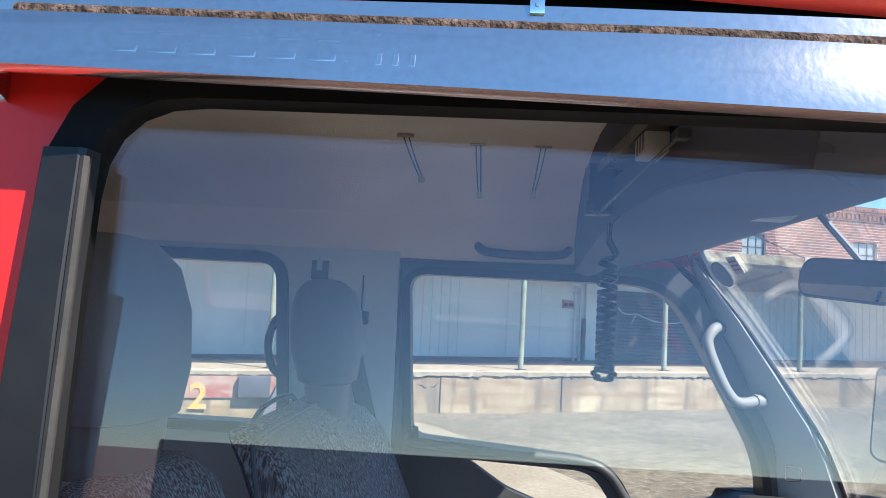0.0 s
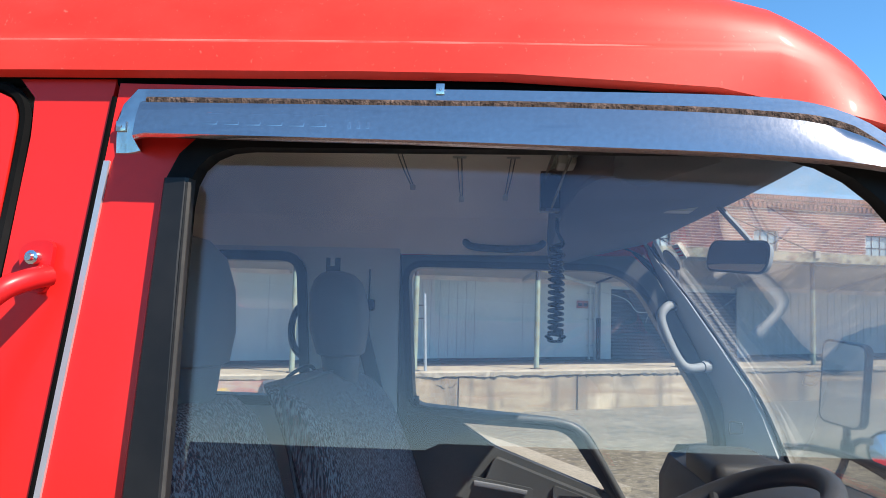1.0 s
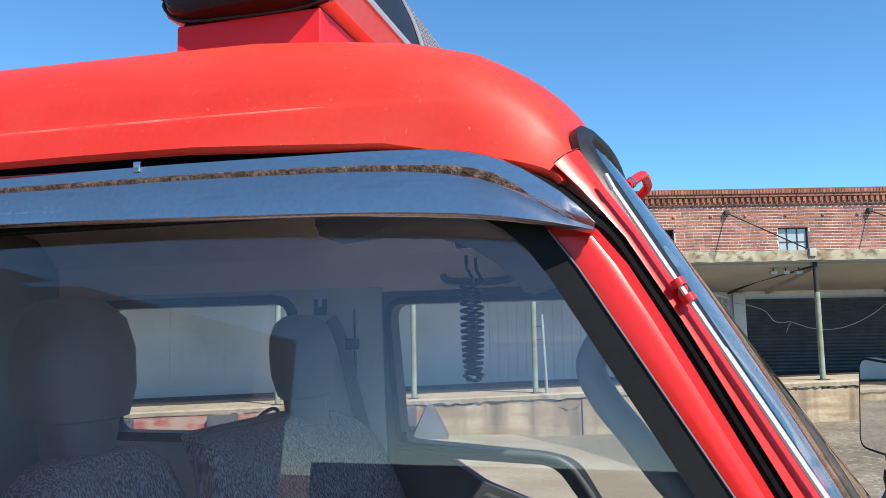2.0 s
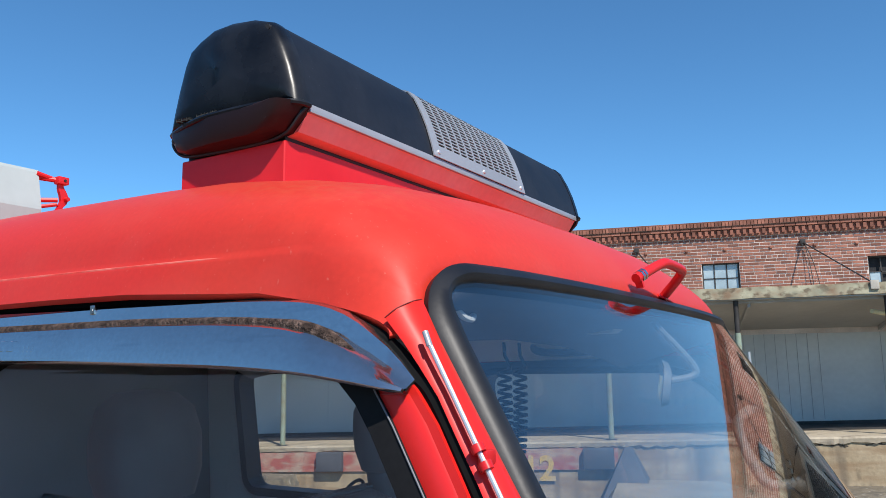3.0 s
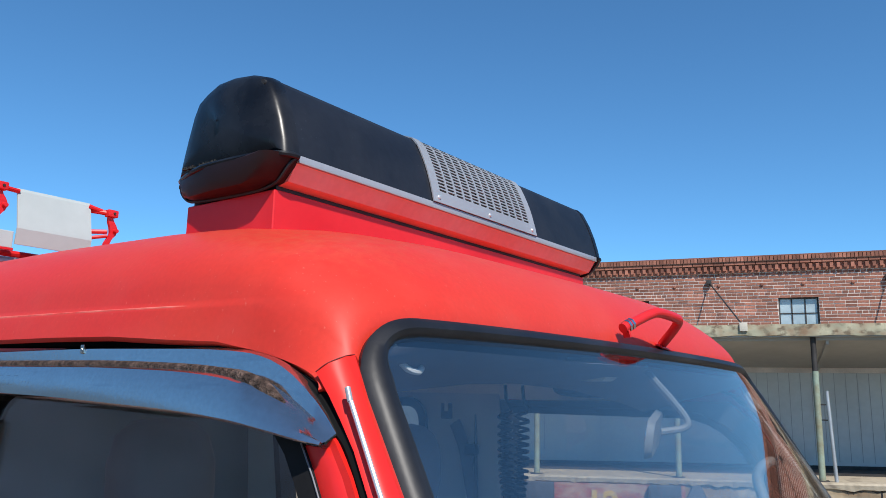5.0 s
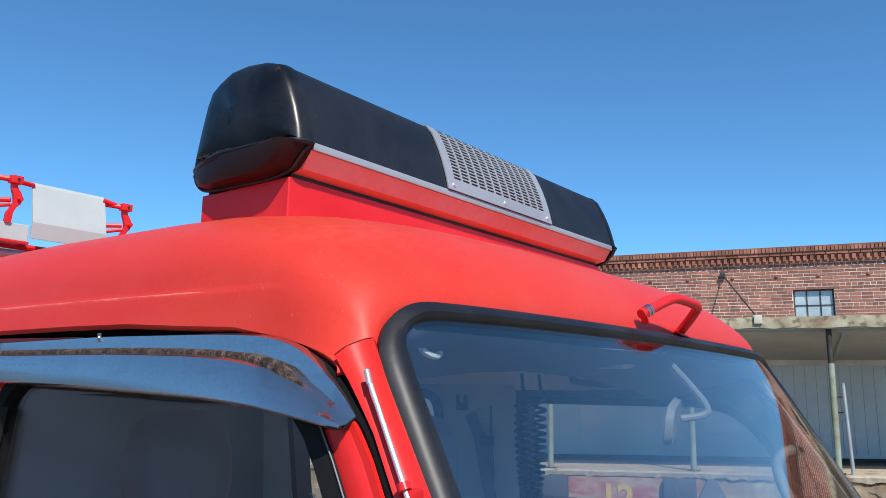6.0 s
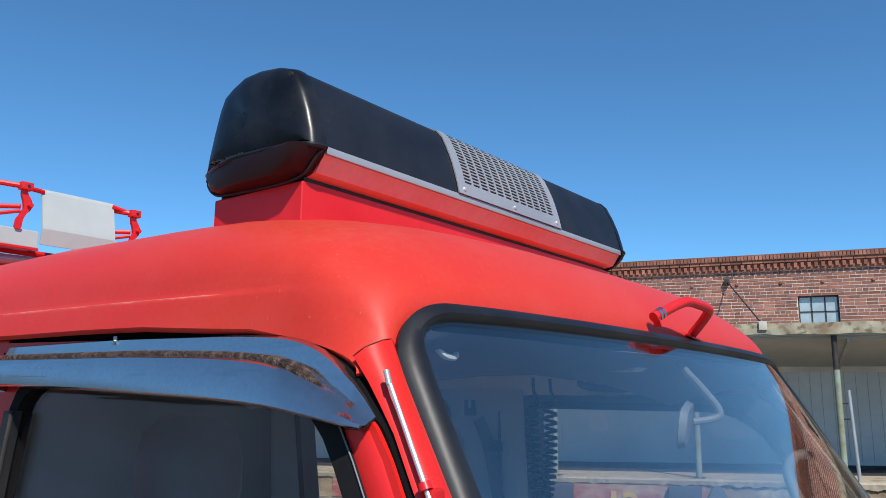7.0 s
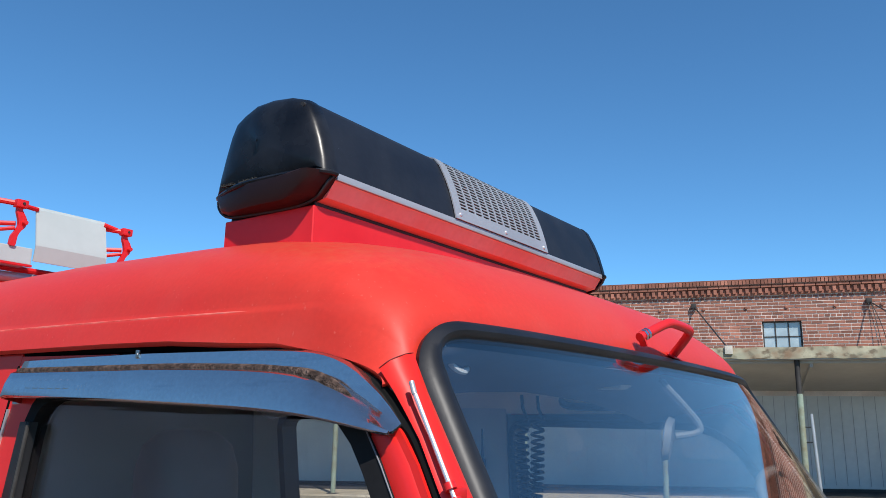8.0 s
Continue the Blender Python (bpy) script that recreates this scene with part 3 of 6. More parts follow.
def build_post(side):
    """The red windscreen post beside the seal, and its grey lining inside."""
    s = 1 if side is near else -1
    bm = B()
    rings = []
    for z in (2.07, 2.045, 2.02, 1.99, 1.95, 1.905, 1.85, 1.7, 1.55, 1.36):
        ug = float(np.interp(-z, [-2.08, -2.057, -2.02, -1.991, -1.905, -1.85, -1.36], [0.008, 0.030, 0.061, 0.084, 0.135, 0.165, 0.43]))
        e = Vector((0.040 + (2.087 - z) * 0.63, CV - s * (half_width(z) + 0.010), z))
        o = Vector(side(ug, z, 0.002 if z < 2.05 else 0.006))
        if s < 0:
            o.y += 0.010
        if z > 2.06:
            # the seam under the roof runs up to the windscreen seal
            e = Vector((0.038, CV - s * (half_width(2.09) + 0.008), 2.094))
            o = Vector(side(0.014, 2.073, 0.001 if s > 0 else 0.004))
        m1 = o.lerp(e, 0.35) + Vector((0.003, -0.006 * s, 0.003))
        m2 = o.lerp(e, 0.75) + Vector((0.004, -0.004 * s, 0.003))
        back = Vector((0, (0.05 if s > 0 or z < 1.97 else 0.012) * s, -0.01))
        rings.append([o, m1, m2, e, e + back + Vector((-0.03, 0, 0)), o + back])
    loft(bm, rings, True, True)
    post = part("windscreen_post", bm, RED, truck)
    bm = B()
    tube(bm, smooth_path([Vector(p) + Vector((0.0, -0.0005 * s, 0.0)) for p in rings[0][:4]], 4), 0.0006, 6)
    part("seam", bm, RED_SHADE, post, "dark seam below the roof")
    bm = B()
    rings = []
    for z in ((2.02,) if s > 0 else (2.10, 2.075, 2.05, 2.0)) + (1.92, 1.79, 1.65, 1.56, 1.43, 1.38):
        # the lining spans from the glass back to the door opening
        back = float(np.interp(-z, [-2.12, -2.06, -1.92, -1.79, -1.65, -1.56, -1.43], [0.0, 0.030, 0.095, 0.163, 0.235, 0.262, 0.270]))
        inset = float(np.interp(-z, [-2.12, -2.05, -1.89, -1.757, -1.62, -1.41], [0.0, 0.01, 0.064, 0.085, 0.11, 0.067]))
        e = screen_pt(CV - s * (half_width(z) - inset), z, -0.014)
        if s > 0:
            e = screen_pt(CV - s * (half_width(z) - 0.02), z, -0.03)
            back = e.x - 0.05
        o = Vector((back, CV - s * (half_width(z) - 0.005), z))
        r = [e, e.lerp(o, 0.12) + Vector((-0.004, 0.022 * s, 0)), e.lerp(o, 0.45) + Vector((0, 0.030 * s, 0)), e.lerp(o, 0.85) + Vector((0, 0.022 * s, 0)), o]
        rings.append(r + [o + Vector((0.02, -0.03 * s, 0)), e + Vector((0.0, -0.03 * s, 0))])
    loft(bm, rings, True, True)
    lining = part("post_lining", bm, POST_LINING, truck, "blue-grey plastic lining of the windscreen post")
    if s < 0:
        bm = B()
        tube(bm, smooth_path([Vector(r[0]) + Vector((0.002, -0.007, 0.0)) for r in rings], 3), 0.0062, 8)
        part("edge_seal", bm, BLACK_RUBBER, lining, "black seal between lining and glass")
        # small square cover let into the foot of the lining
        bm = B()
        ring = rounded([(-0.018, -0.019), (0.018, -0.015), (0.018, 0.017), (-0.018, 0.019)], 0.006, 4)
        tube(bm, [(0.293 + a, 2.484 - 0.35 * a, 1.518 + b) for a, b in ring], 0.0016, 5, closed=True)
        part("cover", bm, TRIM_DARK, lining)


build_post(near)
build_post(far)

# ---- the near side: front door, middle post, rear door ----
WIN_N = rounded([(-0.802, 2.036), (-0.045, 2.036), (0.295, 1.49), (-0.802, 1.49)], [0.07, 0.10, 0.06, 0.05])


def grow(poly, d):
    """Pushes a convex outline outwards."""
    n = len(poly)
    out = []
    for i in range(n):
        a, p, b = Vector(poly[i - 1]), Vector(poly[i]), Vector(poly[(i + 1) % n])
        t = (b - a).normalized()
        out.append((p.x - t.y * d, p.y + t.x * d))
    return out


def orient(poly):
    area = sum(a[0] * b[1] - b[0] * a[1] for a, b in zip(poly, poly[1:] + poly[:1]))
    return poly if area < 0 else poly[::-1]


def ring_plate(bm, poly, d_out, place, d0, d1):
    poly = orient(poly)
    return plate(bm, grow(poly, d_out), [poly], place, d0, d1)


DOOR_N = [(-0.9027, 2.118), (-0.22, 2.104), (-0.10, 2.088), (-0.03, 2.058), (0.018, 2.034), (0.058, 1.998), (0.086, 1.962), (0.119, 1.905), (0.149, 1.85), (0.37, 1.44), (0.39, 1.3), (0.39, 0.72), (-1.026, 0.72), (-0.992, 1.1), (-0.948, 1.6), (-0.911, 2.02)]
bm = B()
plate(bm, DOOR_N, [grow(orient(WIN_N), 0.026)], near, 0.0, 0.035)
door = part("front_door", bm, RED, truck, "glossy red front door with a closed window", smooth=False)
bm = B()
ring_plate(bm, WIN_N, 0.030, near, -0.005, 0.024)
part("window_seal", bm, SEAL, door, "black rubber window seal", smooth=False)
# rounded front of the door frame, beside the window
bm = B()
rings = []
for z in (1.992, 1.962, 1.905, 1.85, 1.7, 1.55, 1.46):
    a = float(np.interp(-z, [-2.036, -2.0, -1.96, -1.49], [-0.03, 0.006, 0.034, 0.33]))
    b = float(np.interp(-z, [-2.036, -2.034, -1.998, -1.962, -1.905, -1.85, -1.44], [0.014, 0.018, 0.058, 0.086, 0.119, 0.149, 0.37]))
    prof = [(0.0, 0.002), (0.06, -0.002), (0.25, -0.0035), (0.5, -0.004), (0.72, -0.002), (0.88, 0.003), (0.97, 0.010), (1.0, 0.02)]
    rings.append([near(a + (b - a) * f, z, d) for f, d in prof] + [near(b, z, 0.03), near(a, z, 0.03)])
loft(bm, rings)
part("frame_front", bm, RED, door)
bm = B()
tube(bm, [near(0.008, 2.0, -0.006), near(0.037, 1.96, -0.006), near(0.330, 1.49, -0.006)], 0.0010, 6)
part("seal_lip", bm, VINYL, door, "thin grey seal lip")
bm = B()
# flat black channel cover along the window's rear edge, with a rounded inner lip
loft(bm, [[near(a, z, 0.004), near(a, z, -0.010), near(a + 0.003, z, -0.014), near(b - 0.004, z, -0.016), near(b, z, -0.013), near(b + 0.001, z, 0.004)] for a, b, z in ((-0.829, -0.797, 1.996), (-0.832, -0.797, 1.9), (-0.836, -0.793, 1.75), (-0.840, -0.790, 1.6), (-0.842, -0.788, 1.44))])
part("window_channel", bm, CHANNEL, door, "satin black cover of the rear window channel")
bm = B()
tube(bm, [near(-0.7965, 1.990, -0.0135), near(-0.793, 1.75, -0.0135), near(-0.789, 1.45, -0.0135)], 0.0035, 6)
part("channel_lip", bm, GREY_LIP, door, "dusty worn lip of the channel")
bm = B()
plate(bm, grow(orient(WIN_N), 0.01), [], near, 0.008, 0.013)
pane = part("window_pane", bm, CLEAR, door, "clear side window glass", smooth=False)
pane.visible_shadow = False
bm = B()
box(bm, (-0.86, vn(1.15) - 0.03, 1.13), (-0.66, vn(1.15) + 0.0, 1.165), 0.008)
part("door_handle", bm, BLACK_PLASTIC, door)
bm = B()
def edge_u(z):
    return -0.905 - (2.028 - z) * 0.088


loft(bm, [[near(edge_u(z) - 0.005, z, -0.003), near(edge_u(z) + 0.003, z, -0.004), near(edge_u(z) + 0.003, z, 0.01), near(edge_u(z) - 0.005, z, 0.01)] for z in (2.018, 1.8, 1.6, 1.2, 0.75)])
part("door_edge_strip", bm, SATIN, truck, "bright steel strip along the door's rear edge", smooth=False)
bm = B()
tube(bm, [near(edge_u(z) - 0.0095, z, 0.002) for z in (2.10, 1.8, 1.6, 1.2, 0.75)], 0.0042, 6)
part("front_door_gap", bm, GAP, truck, "dark gap behind the front door")
bm = B()
plate(bm, [(-0.910, 2.124), (-0.9254, 1.95), (-0.956, 1.6), (-1.0, 1.1), (-1.034, 0.72), (-1.09, 0.72), (-1.07, 1.2), (-1.045, 1.6), (-1.022, 1.9), (-1.012, 2.05), (-1.014, 2.10), (-1.035, 2.124)], [], near, 0.003, 0.05)
part("middle_post", bm, RED, truck, smooth=False)
REAR_N = rounded([(-1.027, 2.106), (-1.036, 1.92), (-1.062, 1.6), (-1.09, 1.2), (-1.11, 0.72), (-2.10, 0.72), (-2.10, 2.106)], [0.045, 0, 0, 0, 0.02, 0.02, 0.05])
WIN_R = rounded([(-1.30, 2.03), (-1.34, 1.5), (-1.98, 1.5), (-1.98, 2.03)], 0.07)
bm = B()
plate(bm, REAR_N, [WIN_R], near, -0.003, 0.035)
rear_door = part("rear_door", bm, RED, truck, "red rear crew door", smooth=False)
bm = B()
ring_plate(bm, [(a, b) for a, b in WIN_R], 0.02, near, -0.008, 0.03)
part("window_seal", bm, BLACK_RUBBER, rear_door, smooth=False)
bm = B()
plate(bm, WIN_R, [], near, 0.012, 0.017)
p2 = part("window_pane", bm, CLEAR, rear_door, smooth=False)
p2.visible_shadow = False
# black line between post and rear door
bm = B()
tube(bm, smooth_path([near(-2.09, 2.114, 0.004), near(-1.3, 2.114, 0.004), near(-1.085, 2.114, 0.004), near(-1.045, 2.108, 0.004), near(-1.026, 2.088, 0.004), near(-1.022, 2.05, 0.004), near(-1.030, 1.92, 0.004), near(-1.056, 1.6, 0.004), near(-1.084, 1.2, 0.004), near(-1.104, 0.72, 0.004)], 4), 0.0075, 6)
part("door_gap", bm, GAP, truck, "dark rubber gap round the rear door")
# red grab handle by the rear door
bm = B()
tube(bm, smooth_path([near(-0.958, 1.876, -0.008), near(-0.968, 1.869, -0.034), near(-0.982, 1.856, -0.055), near(-1.0, 1.83, -0.062), near(-1.03, 1.76, -0.062), near(-1.07, 1.6, -0.06), near(-1.085, 1.52, -0.045), near(-1.09, 1.48, -0.008)], 5), 0.013, 10)
hand_rail = part("grab_rail", bm, RED_PLAIN, truck, "red tubular grab rail by the rear door")
bm = B()
plate(bm, rounded([(-0.955, 1.918), (-0.958, 1.855), (-0.985, 1.855), (-1.000, 1.905), (-0.985, 1.918)], 0.012), [], near, -0.010, -0.003)
part("bracket", bm, RED_PLAIN, hand_rail, smooth=False)
bm = B()
lathe(bm, [(0.0, -0.014), (0.004, -0.014), (0.005, -0.009), (0.0085, -0.008), (0.0095, -0.003), (0.0095, 0.0)], near(-0.977, 1.897, -0.010), "y", 10)
part("bolt", bm, STEEL, hand_rail, "dull steel bolt head")

# ---- steel rain visor over the front window ----


def build_visor():
    us = [-0.897, -0.892, -0.885, -0.875, -0.866, -0.8605, -0.855]
    top = lambda u: float(np.interp(u, [-0.897, -0.892, -0.875, -0.5, -0.2, -0.14, -0.09, -0.05, -0.012, 0.02, 0.04, 0.056], [2.078, 2.092, 2.111, 2.112, 2.106, 2.103, 2.099, 2.092, 2.072, 2.048, 2.026, 2.009]))
    fold = lambda u: float(np.interp(u, [-0.897, -0.892, -0.875, -0.855, -0.4, -0.2, -0.1, -0.05, -0.02, 0.02, 0.055], [2.066, 2.078, 2.088, 2.089, 2.085, 2.079, 2.071, 2.061, 2.046, 2.020, 2.002]))
    low = lambda u: float(np.interp(u, [-0.897, -0.884, -0.868, -0.858, -0.850, -0.5, -0.2, -0.1, -0.03, 0.055], [2.028, 2.028, 2.030, 2.038, 2.043, 2.036, 2.026, 2.020, 2.013, 1.996]))
    out = lambda u: float(np.interp(u, [-0.897, -0.866, -0.856, 0.0, 0.03, 0.055], [0.0, 0.0, 0.047, 0.047, 0.039, 0.025]))
    inset = lambda u: float(np.interp(u, [-0.5, 0.055], [0.009, 0.0]))
    us = us + [-0.84 + 0.02 * k for k in range(44)] + [0.037, 0.055]

    def eased(fn, u):
        """Rounds off the bends of a run of straight pieces."""
        r = max(0.0, min(0.05, u + 0.84, 0.055 - u))
        return sum(fn(u + r * k / 3) for k in range(-3, 4)) / 7

    rings = []
    for u in us:
        t, f, l, o = eased(top, u), eased(fold, u), eased(low, u), eased(out, u)
        v0 = vn(2.1) - 0.006 + inset(u)
        prof = [(v0, t), (v0 - 0.010, t - 0.003), (v0 - 0.012 - 0.06 * o, f + 0.003), (v0 - 0.012 - 0.45 * o, f - 0.002), (v0 - 0.013 - 0.62 * o, f - 0.006),
                (v0 - 0.013 - 0.80 * o, f * 0.5 + l * 0.5), (v0 - 0.012 - 0.95 * o, l), (v0 - 0.008 - 0.95 * o, l - 0.003)]
        back = [(v + 0.003, z - 0.001) for v, z in prof][::-1]
        rings.append([(u, v, z) for v, z in prof + back])
    bm = B()
    loft(bm, rings, True, True)
    vis = part("rain_visor", bm, VISOR, truck, "bright steel window rain visor with a rusty fold")
    # rusty groove along the fold
    bm = B()
    pts = []
    for u in [-0.853, -0.8, -0.7, -0.6, -0.5, -0.4, -0.3, -0.2, -0.15, -0.11, -0.085, -0.065, -0.042, -0.012]:
        pts.append((u, vn(2.1) - 0.016 + inset(u) - 0.36 * out(u), eased(fold, u) - 0.0018))
    tube(bm, smooth_path(pts, 4), [0.0066] * 34 + [0.0070, 0.0074, 0.0078, 0.0082, 0.0086, 0.0088] + [0.0090] * 8 + [0.0080, 0.0066, 0.0052, 0.0036, 0.002], 10)
    part("rusty_fold", bm, RUST, vis, "brown rusted groove")
    # embossed maker's mark, worn: plain raised frames, and three small bars after it
    def face(u, k, d):
        """A point of the sloping face, k from its fold (0) to its lower edge (1), d proud of it."""
        o, f, l = eased(out, u), eased(fold, u), eased(low, u)
        base = vn(2.1) - 0.006 + inset(u)
        return Vector((u, float(np.interp(k, [0, 0.5, 1], [base - 0.013 - 0.62 * o, base - 0.013 - 0.80 * o, base - 0.012 - 0.95 * o])) - 0.95 * d, float(np.interp(k, [0, 0.5, 1], [f - 0.006, f * 0.5 + l * 0.5, l])) + 0.3 * d))

    def raised(u, w, k0, k1, lean, bar):
        rim = lambda a, d: [face(u + x, k, d) for x, k in ((a, k1 - a * 22), (w - a, k1 - a * 22), (w + lean - a, k0 + a * 22), (lean + a, k0 + a * 22))]
        bm = B()
        loft(bm, [rim(0.0, -0.0003), rim(0.0009, 0.0002), rim(bar - 0.0009, 0.0002), rim(bar, -0.0003)], True, False)
        part("embossed_bar", bm, VISOR, vis)

    for i in range(6):
        raised(-0.774 + i * 0.0255, 0.0185, 0.36, 0.74, 0.0035, 0.0032)
    for i in range(3):
        raised(-0.604 + i * 0.0105, 0.0050, 0.56, 0.76, 0.0, 0.0024)
    for u, z, w, v in ((-0.503, 2.112, 0.005, vn(2.1) - 0.0095), (-0.891, 2.064, 0.006, vn(2.1) - 0.0125)):
        bm = B()
        box(bm, (u - w, v - 0.0008, z - 0.010), (u + w, v + 0.002, z + 0.003), 0.0004)
        clip = part("clip", bm, VISOR, vis, "small steel fixing clip")
        bm = B()
        lathe(bm, [(0.0, -0.001), (0.0012, -0.001), (0.0018, 0.0)], (u, v - 0.0008, z - 0.004), "y", 8)
        part("rivet", bm, VISOR, clip)


build_visor()

# ---- aerial on the windscreen post ----
bm = B()
a0, a1 = Vector((0.071, 0.885, 2.047)), Vector((0.357, 0.838, 1.56))
tube(bm, [a0, a0.lerp(a1, 0.35)], 0.0028, 8)
tube(bm, [a0.lerp(a1, 0.35), a1], 0.0036, 8)
aerial = part("aerial", bm, SATIN, truck, "chrome telescopic aerial on the windscreen post")
bm = B()
tube(bm, [a0 + Vector((-0.004, 0.001, 0.009)), a0 + Vector((0.003, -0.001, -0.006))], 0.0034, 10)
part("tip", bm, ALU, aerial)
bm = B()
q = a0.lerp(a1, 0.235)
dd = (a1 - a0).normalized()
for k in (-0.010, 0.008):
    tube(bm, [q + dd * (k - 0.004), q + dd * (k + 0.004)], 0.0072, 12)
box(bm, q + Vector((-0.006, 0.0, -0.007)), q + Vector((0.004, 0.022, 0.007)), 0.003)
part("clamp", bm, RED_PLAIN, aerial, "red painted aerial clamp")

# ---- grab handle above the windscreen ----
bm = B()
GRAB = [Vector(p) for p in ((0.066, 1.618, 2.178), (0.080, 1.660, 2.197), (0.092, 1.694, 2.211), (0.098, 1.722, 2.2155), (0.104, 1.788, 2.2115), (0.102, 1.812, 2.206), (0.086, 1.826, 2.190), (0.056, 1.838, 2.162))]
tube(bm, smooth_path(GRAB, 5), 0.0098, 14)
gh = part("grab_handle", bm, RED_PLAIN, truck, "red tubular grab handle above the windscreen")
along = (GRAB[1] - GRAB[0]).normalized()
tab_side = along.cross(Vector((0, 0, 1))).normalized()
tab_up = tab_side.cross(along)
bm = B()
loft(bm, [[GRAB[0] + along * d + tab_side * a + tab_up * b for a, b in ((-0.008, -0.020), (0.008, -0.020), (0.008, 0.002), (0.006, 0.007), (-0.006, 0.007), (-0.008, 0.002))] for d in (0.004, 0.008)])
part("end_tab", bm, RED_PLAIN, gh, "upright red fixing tab", smooth=False)
bm = B()
for d in (0.010, 0.019):
    tube(bm, [GRAB[0] + along * d, GRAB[0] + along * (d + 0.006)], 0.0122, 8)
part("nut", bm, STEEL, gh, "worn bare steel nut")
bm = B()
box(bm, (-0.030, -0.018, -0.002), (0.030, 0.018, 0.002), 0.001, 1)
bmesh.ops.transform(bm, matrix=Matrix.Translation((0.050, 1.845, 2.160)) @ Matrix.Rotation(radians(-4), 4, "X") @ Matrix.Rotation(radians(28), 4, "Y") @ Matrix.Rotation(radians(90), 4, "Z"), verts=bm.verts)
part("foot", bm, RED_PLAIN, gh, smooth=False)

# ---- the far side ----
WIN_F = rounded([(-0.745, 1.995), (-0.035, 1.995), (0.235, 1.53), (0.262, 1.24), (-0.01, 1.24), (-0.155, 1.49), (-0.26, 1.512), (-0.72, 1.545)], [0.05, 0.12, 0.08, 0.02, 0.02, 0.05, 0.02, 0.04])
SAFE_F = rounded([(-0.565, 1.49), (-0.22, 1.477), (-0.085, 1.28), (-0.45, 1.415)], [0.01, 0.05, 0.015, 0.02])
DOOR_F = [(-0.87, 2.118), (-0.22, 2.106), (-0.10, 2.09), (-0.02, 2.062), (0.05, 1.99), (0.165, 1.79), (0.345, 1.44), (0.37, 1.3), (0.36, 0.72), (-0.87, 0.72)]
bm = B()
plate(bm, DOOR_F, [grow(orient(WIN_F), 0.015), grow(orient(SAFE_F), 0.006)], far, 0.0, 0.03)
fdoor = part("passenger_door", bm, RED, truck, "red far-side front door with a lower safety window", smooth=False)
bm = B()
plate(bm, [(-0.772, 2.035), (-0.02, 2.045), (0.048, 1.988), (0.163, 1.79), (0.343, 1.44), (0.36, 1.0), (-0.772, 1.0)], [grow(orient(WIN_F), 0.018), SAFE_F], far, 0.032, 0.07)
part("door_frame_lining", bm, TRIM_DARK, fdoor, "dark inner door frame round the window", smooth=False)
bm = B()
plate(bm, [(-0.80, 1.535), (-0.26, 1.500), (-0.17, 1.475), (-0.03, 1.23), (0.25, 1.23), (0.34, 1.2), (0.34, 1.0), (-0.80, 1.0)], [SAFE_F], far, 0.066, 0.075)
part("door_lining", bm, TRIM_DARK, fdoor, "dark grey lower door trim", smooth=False)
bm = B()
ring_plate(bm, WIN_F, 0.022, far, 0.003, 0.085)
part("window_seal", bm, BLACK_RUBBER, fdoor, "black inner window seal", smooth=False)
bm = B()
plate(bm, grow(orient(WIN_F), 0.004), [], far, 0.010, 0.014)
p3 = part("window_pane", bm, CLEAR, fdoor, smooth=False)
p3.visible_shadow = False
bm = B()
tube(bm, smooth_path([far(-0.73, 1.528, 0.08), far(-0.5, 1.516, 0.085), far(-0.27, 1.508, 0.085), far(-0.185, 1.485, 0.085), far(-0.13, 1.42, 0.085), far(-0.04, 1.27, 0.085)], 6), 0.012, 10)
part("door_top_rail", bm, TRIM_DARK, fdoor)
bm = B()
box(bm, (-0.716, 2 * CV - vn(1.56) - 0.105, 1.545), (-0.70, 2 * CV - vn(1.56) - 0.085, 1.575), 0.004)
part("lock_knob", bm, BLACK_PLASTIC, fdoor)
bm = B()
plate(bm, rounded([(-0.45, 1.390), (-0.03, 1.240), (-0.03, 1.12), (-0.5, 1.26)], 0.02), [], far, 0.068, 0.12)
part("armrest", bm, TRIM_DARK, fdoor, "moulded dark grey door pull and armrest", smooth=False)
LEV = far(0, 1.3, 0.078)[1]
bm = B()
plate(bm, rounded([(-0.535, 1.330), (-0.325, 1.298), (-0.325, 1.262), (-0.535, 1.288)], 0.012), [], lambda a, b, d: (a, LEV + d, b), -0.052, -0.045)
recess = part("handle_recess", bm, TRIM_DARK, fdoor, "dark surround of the door lever", smooth=False)
bm = B()
tube(bm, [(-0.513, LEV - 0.056, 1.308), (-0.43, LEV - 0.066, 1.300), (-0.345, LEV - 0.060, 1.286)], [0.006, 0.006, 0.005], 8, flat=1.5)
part("door_lever", bm, VINYL, recess, "dark inside door lever")
for r in range(2):
    for k in range(9):
        bm = B()
        lathe(bm, [(0.0, -0.003), (0.004, -0.003), (0.004, 0.0)], (-0.635 + k * 0.014, LEV - 0.001, 1.272 - r * 0.014 - k * 0.0012), "y", 6)
        part("speaker_hole", bm, DARK_IN, fdoor)
bm = B()
plate(bm, rounded([(-0.262, 1.312), (-0.150, 1.276), (-0.150, 1.22), (-0.262, 1.245)], 0.012), [], lambda a, b, d: (a, LEV + d, b), -0.056, -0.046)
panel = part("switch_panel", bm, TRIM_DARK, fdoor, "dark switch surround", smooth=False)
bm = B()
box(bm, (-0.245, LEV - 0.062, 1.235), (-0.168, LEV - 0.054, 1.282), 0.004)
part("switch", bm, BLACK_PLASTIC, panel)
MARKS = (-1.857, -1.834)
